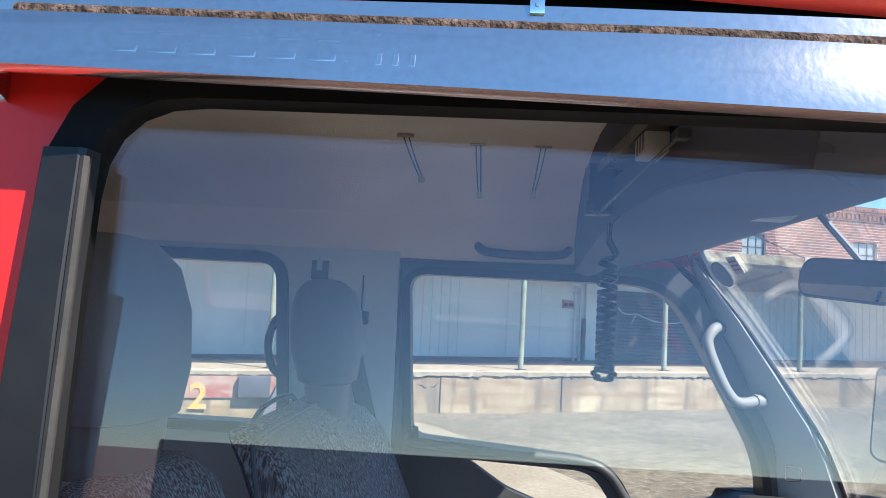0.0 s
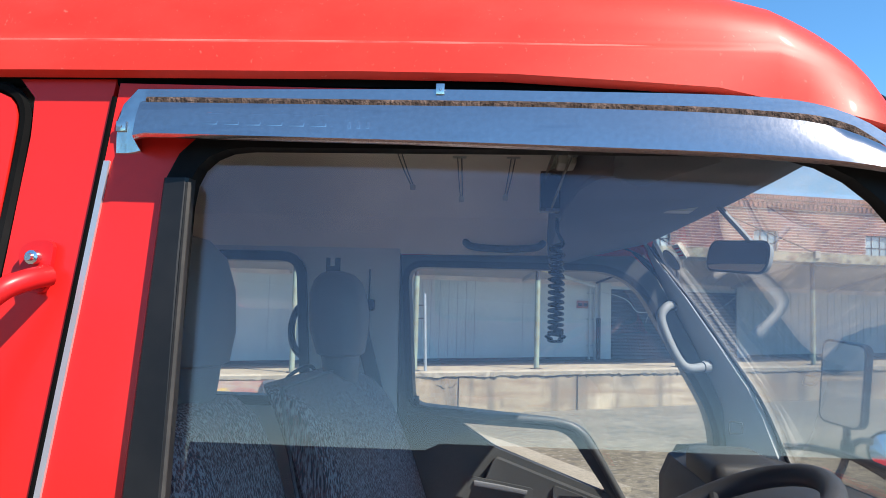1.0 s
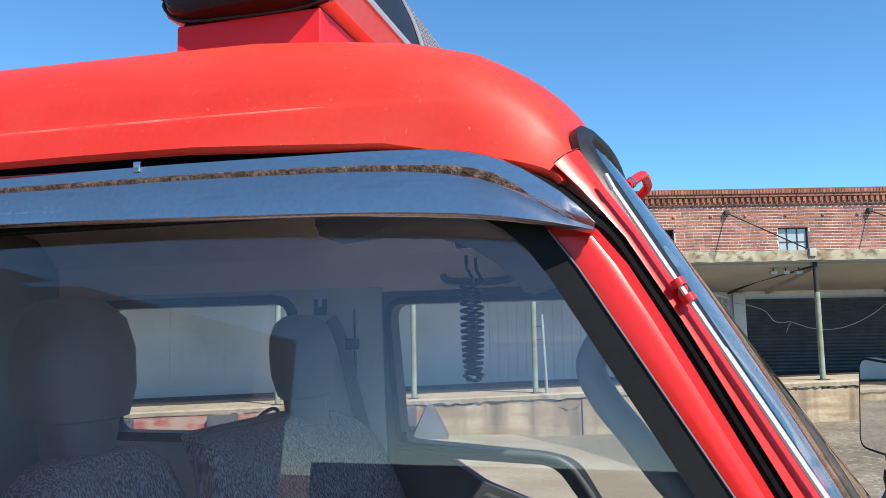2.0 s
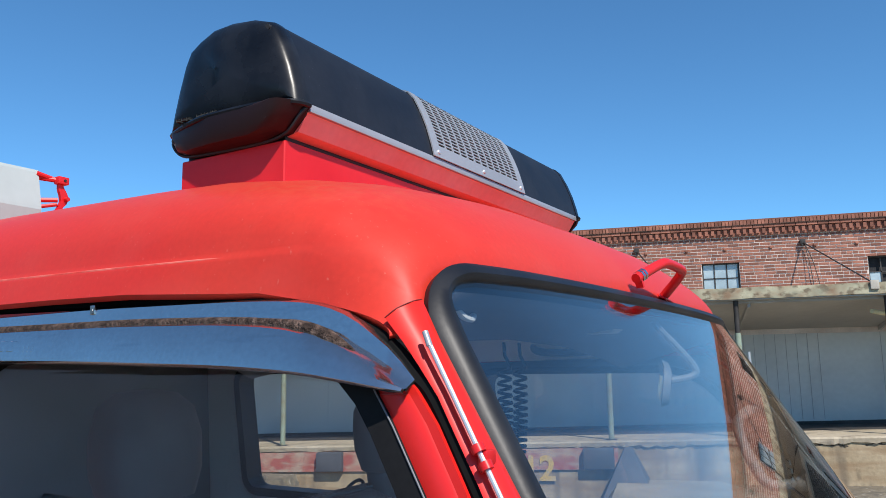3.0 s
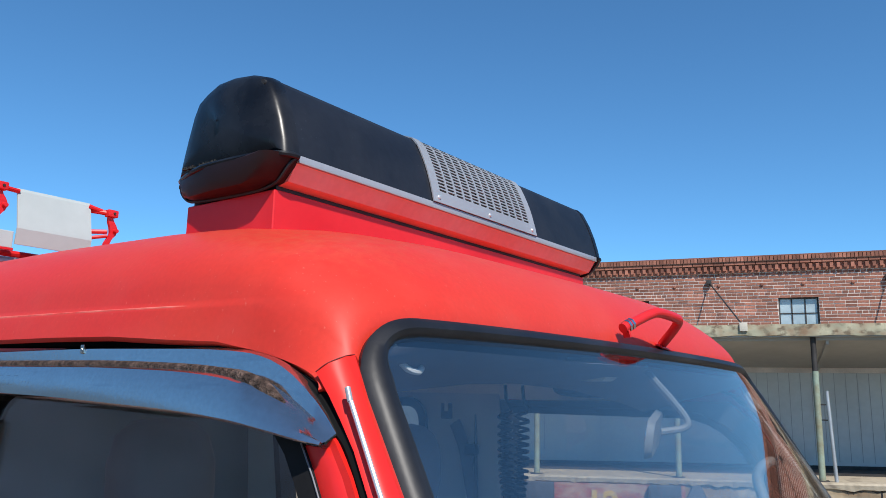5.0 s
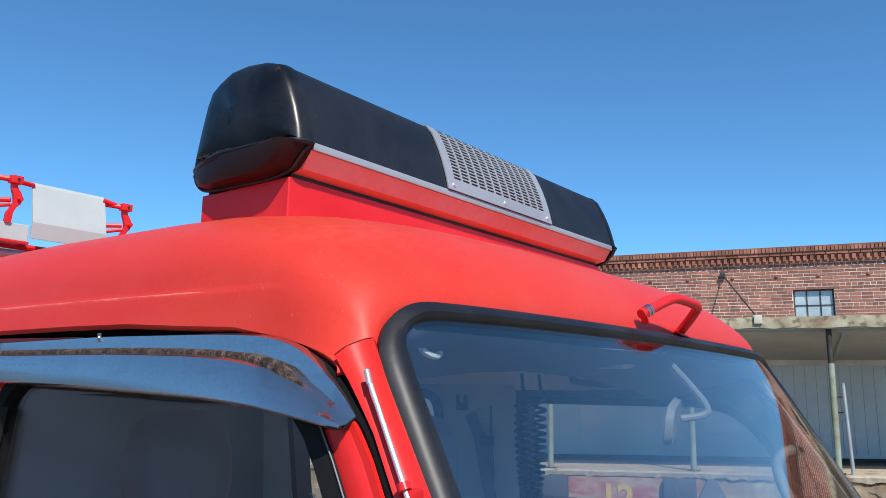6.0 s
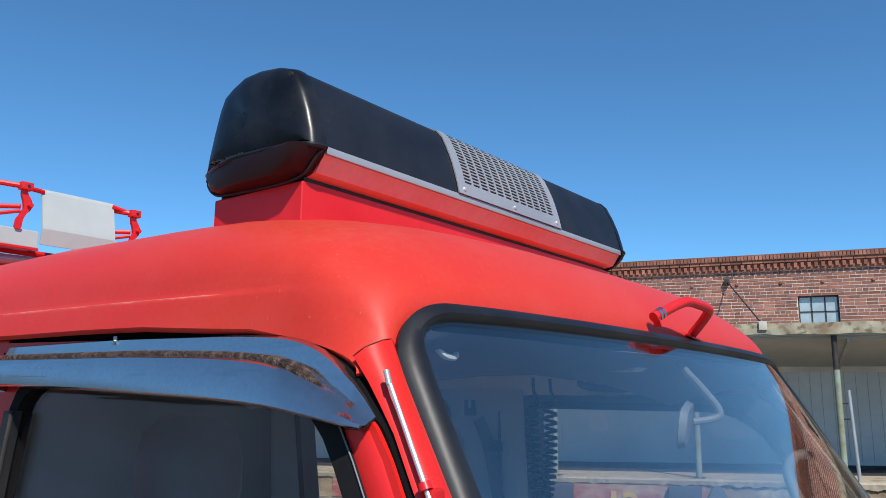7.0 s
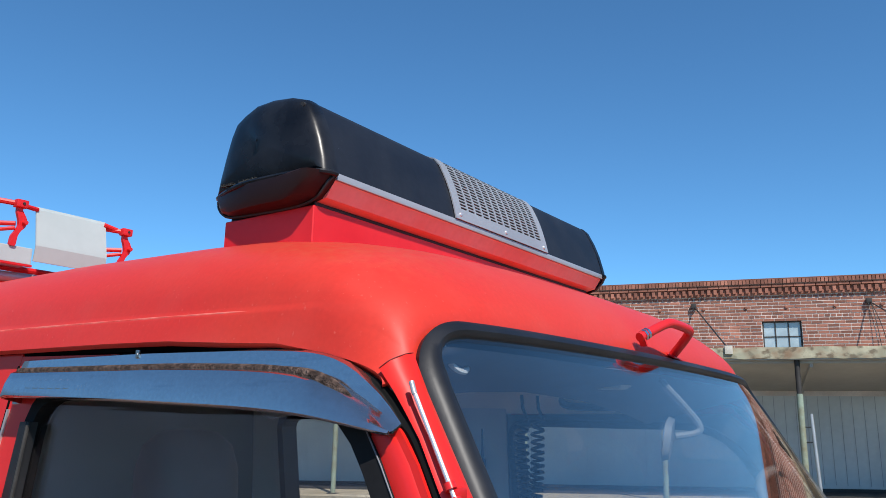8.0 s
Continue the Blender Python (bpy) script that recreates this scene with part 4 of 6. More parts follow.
WIN_FR = rounded([(-1.885, 2.006), (-1.12, 2.006), (-1.10, 1.556), (-1.86, 1.556)], 0.05)
bm = B()
plate(bm, [(-0.89, 2.118), (-2.1, 2.118), (-2.1, 0.72), (-0.89, 0.72)], [grow(orient(WIN_FR), 0.02)], far, 0.0, 0.03)
frear = part("rear_passenger_door", bm, RED, truck, "red far-side rear crew door", smooth=False)
bm = B()
plate(bm, [(-0.775, 2.055), (-2.08, 2.055), (-2.08, 1.0), (-0.775, 1.0)], [grow(orient(WIN_FR), 0.02)], far, 0.034, 0.07)
part("side_lining", bm, TRIM_GREY, frear, "grey side lining between the windows", smooth=False)
bm = B()
ring_plate(bm, WIN_FR, 0.032, far, 0.003, 0.085)
part("window_seal", bm, BLACK_RUBBER, frear, "black inner window seal", smooth=False)
bm = B()
plate(bm, grow(orient(WIN_FR), 0.006), [], far, 0.010, 0.014)
p4 = part("window_pane", bm, CLEAR, frear, smooth=False)
p4.visible_shadow = False
# two small round marks on the glass
for u in MARKS:
    bm = B()
    ring = [far(u + 0.0085 * math.cos(a), 1.585 + 0.0085 * math.sin(a), 0.0155) for a in (2 * math.pi * k / 20 for k in range(20))]
    tube(bm, ring, 0.0012, 5, closed=True)
    box(bm, far(u - 0.0045, 1.584, 0.0165), far(u + 0.0045, 1.586, 0.0155))
    part("glass_mark", bm, CREAM, p4, "small pale round mark on the glass")

# ---- inside: linings, roof lining, dash ----
bm = B()
prof = []
for u in (-2.08, -1.4, -0.8, -0.285):
    prof.append([(u, CV + s * w, z) for s, w, z in ((-1, 0.832, 2.075), (-1, 0.78, 2.06), (-1, 0.765, 2.16), (-1, 0.66, 2.26), (-1, 0.44, 2.305), (1, 0.44, 2.305), (1, 0.66, 2.26), (1, 0.765, 2.16), (1, 0.775, 2.038), (1, 0.832, 2.075))])
loft(bm, prof, False, False)
part("roof_lining", bm, LINER, truck, "plain grey roof lining of the raised roof")
bm = B()
rings = []
for u, z in ((-0.296, 2.31), (-0.291, 2.02), (-0.26, 2.008), (-0.15, 2.04), (-0.03, 2.07), (0.03, 2.085)):
    rings.append([(u + (0.05 * (1 - (s * 1.1) ** 2) if u > -0.2 else 0), CV + s * (0.77 if abs(s) <= 1 else 0.742), (z - 0.20 * abs(s) ** 3 if z > 2.25 else z) + (0.07 if u < -0.2 and z < 2.2 else 0.04 if u < -0.1 and z < 2.2 else 0.025) * max(0.0, 1 - s * s)) for s in (-1.11, -1, -0.8, -0.4, 0, 0.4, 0.8, 1, 1.11)])
# it ends along the top of the windscreen, and its sides turn up behind the doors
rings.append([(screen_u(v, 2.108) - 0.014, v, 2.108) for v in (CV + 0.665 * q for q in (-1.11, -1, -0.8, -0.4, 0, 0.4, 0.8, 1, 1.11))])
edge_v = [0.808] * (len(rings) - 1) + [0.75]
rings = [[(r[0][0], CV - ev, max(r[0][2], 2.094 if r[0][0] < -0.2 else 2.03))] + r[1:-1] + [(r[-1][0], CV + ev, max(r[-1][2], 2.094 if r[0][0] < -0.2 else 2.03))] for r, ev in zip(rings, edge_v)]
loft(bm, rings, False, False)
front_lining = part("front_roof_lining", bm, LINER_DARK, truck, "blue-grey front roof lining panel")
bm = B()
plate(bm, [(CV + a, b) for a, b in ((-0.78, 2.03), (-0.78, 2.08), (-0.77, 2.165), (-0.665, 2.265), (-0.44, 2.312), (0.44, 2.312), (0.665, 2.265), (0.77, 2.165), (0.78, 2.08), (0.78, 2.03), (0.55, 2.064), (0.28, 2.086), (0.0, 2.094), (-0.28, 2.086), (-0.55, 2.064))], [], lambda a, b, d: (d, a, b), -0.292, -0.280)
part("roof_bulkhead", bm, LINER_DARK, front_lining, smooth=False)
bm = B()
plate(bm, [(CV + a, b) for a, b in ((-0.84, 0.75), (0.84, 0.75), (0.81, 2.12), (0.78, 2.2), (0.68, 2.28), (0.45, 2.32), (-0.45, 2.32), (-0.68, 2.28), (-0.78, 2.2), (-0.81, 2.12))], [], lambda a, b, d: (d, a, b), -2.12, -2.085)
part("cab_rear_wall", bm, LINING, truck, smooth=False)
bm = B()
box(bm, (-2.12, 0.86, 0.70), (0.50, 2.61, 0.76), 0.01)
part("cab_floor", bm, TRIM_DARK, truck)
bm = B()
rings = []
for v in np.linspace(0.93, 2.69, 19):
    hump = 0.09 * math.exp(-((v - 1.36) / 0.2) ** 2)
    e = screen_u(v, 1.40) - 0.02
    rings.append([(e, v, 1.385), (e - 0.08, v, 1.43), (0.30, v, 1.44 + hump * 0.5), (0.20, v, 1.43 + hump), (0.13, v, 1.40 + hump), (0.10, v, 1.33), (0.10, v, 1.0), (e, v, 1.0)])
loft(bm, rings, True, True)
part("dashboard", bm, DASH, truck, "black moulded dashboard")
bm = B()
box(bm, (0.13, 2.12, 1.38), (0.33, 2.46, 1.470), 0.035, 3)
part("dash_pod", bm, DASH, truck)

# steering wheel
def build_wheel():
    c = Vector((-0.065, 1.38, 1.481))
    tilt = Matrix.Rotation(radians(-29), 4, "Y")
    pts = [c + tilt @ Vector((0.209 * math.cos(a), 0.209 * math.sin(a), 0)) for a in (2 * math.pi * k / 40 for k in range(40))]
    bm = B()
    tube(bm, pts, 0.020, 12, closed=True)
    wheel = part("steering_wheel", bm, WHEEL, truck, "black steering wheel")
    for a in (0.3, math.pi - 0.3, -math.pi / 2):
        bm = B()
        tube(bm, [c + tilt @ Vector((0.19 * math.sin(a), 0.19 * math.cos(a), 0)), c + tilt @ Vector((0.03 * math.sin(a), 0.03 * math.cos(a), -0.03))], 0.010, 8)
        part("spoke", bm, DASH, wheel)
    bm = B()
    tube(bm, [c + tilt @ Vector((0, 0, -0.015)), c + tilt @ Vector((0, 0, -0.06)), c + tilt @ Vector((0.03, 0, -0.40))], [0.055, 0.05, 0.04], 14)
    part("steering_column", bm, DASH, wheel)


build_wheel()


def bent_grip(name, pts, r, mtl, parent, label):
    bm = B()
    tube(bm, smooth_path(pts, 5), r, 10)
    g = part(name, bm, mtl, parent, label)
    for p, q in ((pts[0], pts[1]), (pts[-1], pts[-2])):
        bm = B()
        d = (Vector(q) - Vector(p)).normalized()
        tube(bm, [Vector(p) - d * 0.012, Vector(p) + d * 0.014], [r * 1.5, r * 1.25], 10)
        part("end_cap", bm, mtl, g)


bent_grip("assist_grip", [(0.112, 2.530, 1.893), (0.084, 2.492, 1.886), (0.063, 2.476, 1.852), (0.081, 2.465, 1.788), (0.116, 2.460, 1.719), (0.148, 2.465, 1.697), (0.205, 2.500, 1.702)], 0.0146, GRIP, truck, "grey grab grip on the windscreen post lining")
bent_grip("assist_grip", [(0.105, 0.905, 1.915), (0.070, 0.928, 1.902), (0.041, 0.940, 1.862), (0.052, 0.944, 1.826), (0.082, 0.944, 1.786), (0.118, 0.940, 1.738), (0.150, 0.930, 1.712), (0.205, 0.905, 1.700)], 0.0165, GRIP, truck, "grey grab grip on the windscreen post lining")
bent_grip("roof_grip", [(-0.565, 2.56, 2.092), (-0.562, 2.515, 2.084), (-0.535, 2.50, 2.066), (-0.43, 2.50, 2.060), (-0.335, 2.50, 2.066), (-0.306, 2.515, 2.084), (-0.302, 2.56, 2.092)], 0.012, TRIM_DARK, truck, "dark grab grip above the side window")
for u0, u1, v, z in ((-0.735, -0.692, 2.14, 2.200), (-0.566, -0.557, 2.20, 2.177), (-0.410, -0.431, 2.20, 2.183)):
    bm = B()
    for d in (-0.006, 0.006):
        tube(bm, smooth_path([(u0 + d, v, 2.302), (u0 * 0.55 + u1 * 0.45 + d * 0.8, v - 0.004, z * 0.5 + 1.151), (u1 + d * 0.5, v - 0.008, z)], 4), 0.0017, 6)
    hook = part("coat_hook", bm, GRIP, truck, "thin wire hook hanging from the roof lining")
    bm = B()
    box(bm, (u0 - 0.020, v - 0.006, 2.296), (u0 + 0.020, v + 0.006, 2.304), 0.002)
    part("hook_plate", bm, CREAM, hook)
    bm = B()
    box(bm, (u1 - 0.008, v - 0.013, z - 0.010), (u1 + 0.008, v - 0.003, z + 0.006), 0.003)
    part("hook_clip", bm, CREAM, hook, "small pale clip")
bm = B()
rings = [[(-0.05 + a * w * 0.8, 1.73 + b * w * 0.6, z) for a, b in ((-0.055, -0.05), (0.055, -0.05), (0.055, 0.05), (-0.055, 0.05))] for w, z in ((1, 2.13), (1, 2.094), (0.7, 2.083))]
loft(bm, rings)
part("cabin_lamp", bm, CREAM, truck, "pale plastic cabin lamp")

# pale hook of the sun visor by the near post
bm = B()
tube(bm, smooth_path([(0.016, 1.020, 2.112), (0.020, 1.026, 2.095), (0.024, 1.040, 2.082), (0.024, 1.062, 2.079), (0.020, 1.074, 2.084)], 4), 0.0045, 8)
part("visor_hook", bm, TRIM_GREY, truck, "pale plastic sun visor hook")

# interior mirror on its bent arm
bm = B()
tube(bm, smooth_path([(0.045, 1.768, 2.112), (0.064, 1.768, 2.088), (0.100, 1.768, 2.048), (0.128, 1.766, 2.012), (0.124, 1.76, 1.996), (0.088, 1.735, 1.988)], 5), 0.0068, 8)
arm = part("mirror_arm", bm, GRIP, truck, "pale grey bent mirror arm")
bm = B()
mm = Matrix.Translation((0.080, 1.718, 1.985)) @ Matrix.Rotation(radians(17), 4, "Z") @ Matrix.Rotation(radians(5), 4, "X") @ Matrix.Rotation(radians(8), 4, "Y")
plate(bm, rounded([(-0.116, -0.036), (0.116, -0.036), (0.116, 0.036), (-0.116, 0.036)], 0.034, 8), [], lambda a, b, d: mm @ Vector((d, a * (1 - 8 * max(0, d)), b * (1 - 16 * max(0, d)))), -0.006, 0.007)
shell = part("mirror_shell", bm, GRIP, arm, "grey rear-view mirror shell")
bm = B()
plate(bm, rounded([(-0.110, -0.031), (0.110, -0.031), (0.110, 0.031), (-0.110, 0.031)], 0.029, 8), [], lambda a, b, d: mm @ Vector((d, a, b)), -0.0075, -0.0065)
part("mirror_glass", bm, MIRROR, shell, smooth=False)

# microphone cable on its holder
def build_mic():
    mic = thing("radio_microphone", "black radio handset with long coiled cable, hung from the ceiling", "radio handset", TM, (-0.305, 1.86, 2.0))
    bm = B()
    loft(bm, [[(-0.345, 1.845 - a, z), (-0.298, 1.845 - a, z), (-0.298, 1.905 + a, z), (-0.345, 1.905 + a, z)] for z, a in ((2.098, -0.012), (2.105, 0.0), (2.15, 0.006), (2.188, 0.008), (2.194, 0.0))])
    part("handset", bm, BLACK_PLASTIC, mic, "black handset in its clip")
    # dark bracket that slopes down from the lining to the handset
    bm = B()
    loft(bm, [[(-0.335, v, z), (-0.297, v, z), (-0.297, v, z - 0.02), (-0.335, v, z - 0.02)] for v, z in ((1.30, 2.165), (1.50, 2.170), (1.78, 2.185), (1.90, 2.190))])
    holder = part("holder", bm, BLACK_PLASTIC, mic, "long black bracket under the roof lining")
    bm = B()
    box(bm, (-0.332, 1.385, 2.120), (-0.300, 1.455, 2.152), 0.003)
    part("label_plate", bm, CREAM, holder, "pale label block")
    for k in range(3):
        bm = B()
        box(bm, (-0.3325, 1.395 + k * 0.019, 2.124), (-0.2995, 1.403 + k * 0.019, 2.148))
        part("text_bar", bm, TRIM_DARK, holder, smooth=False)
    bm = B()
    tube(bm, [(-0.318, 1.255, 2.112), (-0.318, 1.50, 2.110), (-0.318, 1.86, 2.105)], 0.0026, 6)
    part("stay_rod", bm, BLACK_TRIM, holder, "thin dark stay rod")
    bm = B()
    box(bm, (-0.326, 1.245, 2.106), (-0.308, 1.265, 2.118), 0.003)
    part("rod_clip", bm, TRIM_DARK, holder)
    for k, (x0, y0) in enumerate(((-0.308, 1.802), (-0.301, 1.868))):
        bm = B()
        pts = [(x0, y0, 2.075), (x0, y0 + 0.004, 2.045)]
        turns, top, low = 14, 2.02, 1.80
        for i in range(turns * 8 + 1):
            t = i / (turns * 8)
            sag = t ** 1.5
            cx, cy = x0 + (-0.305 - x0) * sag ** 2 * 0.75, y0 + (1.84 - y0) * sag ** 2 * 0.75
            a = 2 * math.pi * i / 8
            tt = t ** 0.8
            pts.append((cx + 0.0150 * math.cos(a), cy + 0.0150 * math.sin(a), top + (low - top) * tt))
        tube(bm, pts, 0.0040, 6)
        part("coiled_cable", bm, BLACK_PLASTIC, mic)
    bm = B()
    pts = [(-0.305 + 0.016 * math.cos(a) + 0.006 * math.cos(7 * a), 1.84 + 0.018 * math.sin(7 * a) * 0.5, 1.798 + 0.012 * math.sin(a)) for a in (2 * math.pi * k / 60 for k in range(60))]
    tube(bm, pts, 0.0035, 6, closed=True)
    part("cable_loop", bm, BLACK_PLASTIC, mic)


build_mic()


# ---- seats ----
ROUND = [(math.copysign(abs(math.cos(t)) ** 0.75, math.cos(t)), math.copysign(abs(math.sin(t)) ** 0.75, math.sin(t))) for t in (2 * math.pi * k / 24 for k in range(24))]


def build_seat(name, cv, label, du=0.0, wide=1.0):
    seat = thing(name, label, "seat", TM, (-0.75, cv, 0.76))
    bm = B()
    rings = []
    for z, w, u, th in ((1.02, 0.21, -0.70, 0.13), (1.2, 0.235, -0.735, 0.14), (1.4, 0.235, -0.785, 0.13), (1.55, 0.225, -0.825, 0.12), (1.63, 0.195, -0.85, 0.105), (1.668, 0.14, -0.865, 0.07), (1.675, 0.06, -0.87, 0.03)):
        rings.append([(u + du + a * th * 0.5, cv + b * w * wide, z) for a, b in ((-1, -0.75), (-0.6, -1), (0.4, -1), (0.95, -0.78), (1, -0.55), (0.86, 0), (1, 0.55), (0.95, 0.78), (0.4, 1), (-0.6, 1), (-1, 0.75), (-1.1, 0))])
    loft(bm, rings)
    part("backrest", bm, CLOTH, seat, "grey patterned cloth backrest")
    bm = B()
    rings = []
    for z, w, u, th in ((1.665, 0.075, -0.895, 0.05), (1.70, 0.08, -0.895, 0.055), (1.735, 0.085, -0.897, 0.06), (1.74, 0.11, -0.90, 0.075), (1.80, 0.128, -0.905, 0.088), (1.88, 0.128, -0.91, 0.088), (1.94, 0.112, -0.915, 0.075), (1.972, 0.075, -0.92, 0.05), (1.98, 0.03, -0.92, 0.02)):
        rings.append([(u + du + a * th, cv + b * w, z) for a, b in ROUND])
    loft(bm, rings)
    part("headrest", bm, VINYL, seat, "dark grey padded headrest")
    bm = B()
    box(bm, (-0.82, cv - 0.23, 1.0), (-0.30, cv + 0.23, 1.13), 0.05, 3)
    part("cushion", bm, CLOTH, seat)
    bm = B()
    box(bm, (-0.78, cv - 0.2, 0.765), (-0.34, cv + 0.2, 1.0), 0.02)
    part("seat_base", bm, TRIM_DARK, seat)


build_seat("driver_seat", 1.40, "grey patterned cloth driver's seat with dark headrest in the cab", -0.12)


def build_bench():
    bench = thing("passenger_seat", "wide grey patterned cloth passenger bench with one dark headrest", "seat", TM, (-0.75, 2.1, 0.76))
    bm = B()
    rings = []
    for z, a, b, u, th in ((1.02, 1.62, 2.58, -0.68, 0.13), (1.2, 1.60, 2.59, -0.72, 0.14), (1.39, 1.59, 2.575, -0.775, 0.13), (1.52, 1.585, 2.53, -0.815, 0.12), (1.59, 1.59, 2.49, -0.84, 0.11), (1.635, 1.595, 2.42, -0.86, 0.10), (1.662, 1.60, 2.34, -0.875, 0.085), (1.676, 1.612, 2.28, -0.885, 0.06), (1.682, 1.64, 2.2, -0.892, 0.025)):
        row = [(-1, 0.03), (-0.6, 0.0), (0.5, 0.0), (0.95, 0.03), (1.0, 0.07), (0.92, 0.27), (1.0, 0.42), (1.0, 0.52), (0.9, 0.72), (1.0, 0.92), (0.95, 0.97), (0.5, 1.0), (-0.6, 1.0), (-1, 0.97), (-1.05, 0.5)]
        rings.append([(u - 0.05 + (k + 1) * th * 0.42, a + (b - a) * f, z) for k, f in row])
    loft(bm, rings)
    back = part("backrest", bm, CLOTH, bench, "grey patterned cloth backrest")
    bm = B()
    tube(bm, smooth_path([(-0.80, 1.595, 1.30), (-0.85, 1.588, 1.5), (-0.875, 1.592, 1.62), (-0.885, 1.602, 1.668), (-0.888, 1.64, 1.680), (-0.888, 1.9, 1.681), (-0.888, 2.16, 1.681)], 4), 0.004, 6)
    part("piping", bm, VINYL, back)
    bm = B()
    rings = []
    for z, w, u, th in ((1.655, 0.085, -0.895, 0.042), (1.70, 0.09, -0.897, 0.046), (1.735, 0.092, -0.899, 0.05), (1.742, 0.106, -0.90, 0.062), (1.80, 0.124, -0.905, 0.075), (1.86, 0.128, -0.908, 0.078), (1.91, 0.122, -0.912, 0.074), (1.945, 0.103, -0.915, 0.062), (1.966, 0.07, -0.918, 0.042), (1.973, 0.03, -0.92, 0.018)):
        rings.append([(u + 0.014 + a * th, 2.165 + b * w, z - 0.016) for a, b in ROUND])
    loft(bm, rings)
    part("headrest", bm, VINYL, bench, "dark grey padded headrest")
    bm = B()
    box(bm, (-0.80, 1.62, 1.0), (-0.28, 2.56, 1.13), 0.05, 3)
    part("cushion", bm, CLOTH, bench)
    bm = B()
    box(bm, (-0.76, 1.66, 0.765), (-0.34, 2.5, 1.0), 0.02)
    part("seat_base", bm, TRIM_DARK, bench)


build_bench()
bm = B()
tube(bm, smooth_path([(-0.960, 2.506, 1.955), (-0.915, 2.500, 1.87), (-0.875, 2.495, 1.72), (-0.832, 2.49, 1.57), (-0.80, 2.50, 1.40), (-0.76, 2.50, 1.0)], 4), 0.024, 8, flat=0.12, up=(0, 1, 0))
belt = part("seat_belt", bm, VINYL, truck, "dark seat belt on the side lining")
bm = B()
plate(bm, rounded([(-1.022, 1.965), (-0.974, 1.965), (-0.974, 2.052), (-1.022, 2.052)], 0.006), [], lambda u, z, d: (u, 2.508 + d, z), 0.0, 0.020)
anchor = part("belt_anchor", bm, TRIM_DARK, belt, "dark belt anchor plate with a pale slot", smooth=False)
bm = B()
box(bm, (-1.008, 2.5065, 1.992), (-0.992, 2.512, 2.030), 0.002)
part("slot", bm, TRIM_GREY, anchor)
bm = B()
box(bm, (-0.895, 2.470, 1.848), (-0.850, 2.500, 1.886), 0.008)
part("buckle", bm, BLACK_PLASTIC, belt)
bm = B()
box(bm, (-0.8755, 2.505, 1.55), (-0.8715, 2.5265, 1.985), 0.001, 1)
part("lining_seam", bm, TRIM_DARK, truck, "dark seam in the side lining")
bm = B()
tube(bm, smooth_path([(-1.02, 2.58, 1.868), (-1.09, 2.55, 1.865), (-1.128, 2.55, 1.84), (-1.142, 2.55, 1.78), (-1.13, 2.55, 1.72), (-1.09, 2.55, 1.688), (-1.02, 2.58, 1.69)], 5), 0.012, 8)
part("rear_grip", bm, BLACK_PLASTIC, truck, "black grab grip behind the front seat")

# dark cable looping up behind the bench
bm = B()
tube(bm, smooth_path([(-1.055, 2.135, 1.60), (-1.035, 2.13, 1.645), (-1.0, 2.12, 1.675), (-0.965, 2.112, 1.690), (-0.948, 2.11, 1.682), (-0.952, 2.11, 1.655), (-0.960, 2.11, 1.62)], 4), 0.0055, 8)
part("cable_loop", bm, BLACK_PLASTIC, truck, "dark cable looping behind the bench")

# ---- lower body, so that the cab stands on its wheels ----
bm = B()
rings = []
for z, e in ((1.36, 0.0), (1.2, 0.06), (0.9, 0.085), (0.6, 0.09), (0.45, 0.07)):
    rings.append([(screen_u(v, 1.36) + 0.01 + e, v, z) for v in np.linspace(0.84, 2.63, 15)] + [(0.40, 2.63, z), (0.40, 0.84, z)])
loft(bm, rings)
front = part("front_panel", bm, RED, truck, "red front panel below the windscreen")
bm = B()
box(bm, (0.42, 0.83, 0.38), (0.80, 2.64, 0.60), 0.05, 3)
part("bumper", bm, WHITE_METAL, truck)
for v in (1.08, 2.58):
    bm = B()
    lathe(bm, [(0.0, 0.0), (0.09, 0.0), (0.10, 0.02), (0.10, 0.06), (0.0, 0.06)], (0.74, v, 0.85), "x", 18)
    part("headlight", bm, ALU, front)
bm = B()
box(bm, (-2.12, 0.95, 0.42), (0.6, 2.71, 0.70), 0.02)
part("chassis", bm, BLACK_TRIM, truck)
bm = B()
box(bm, (-5.3, 0.87, 0.62), (-2.22, 2.79, 2.02), 0.03)
part("rear_body", bm, RED, truck, "plain red rear equipment body", smooth=False)
bm = B()
box(bm, (-5.2, 1.35, 0.42), (-2.1, 2.31, 0.64), 0.02)
part("rear_chassis", bm, BLACK_TRIM, truck)
for u in (-0.15, -3.9):
    for v in (0.90, 2.52):
        bm = B()
        lathe(bm, [(0.20, 0.0), (0.36, 0.0), (0.385, 0.03), (0.385, 0.20), (0.36, 0.24), (0.20, 0.24)], (u, v, 0.385), "y", 28)
        w = part("wheel", bm, TYRE, truck, "black tyre on a painted rim")
        bm = B()
        lathe(bm, [(0.0, 0.03), (0.07, 0.01), (0.19, 0.05), (0.205, 0.01), (0.205, 0.22), (0.0, 0.20)], (u, v, 0.385), "y", 20)
        part("rim", bm, ALU, w)

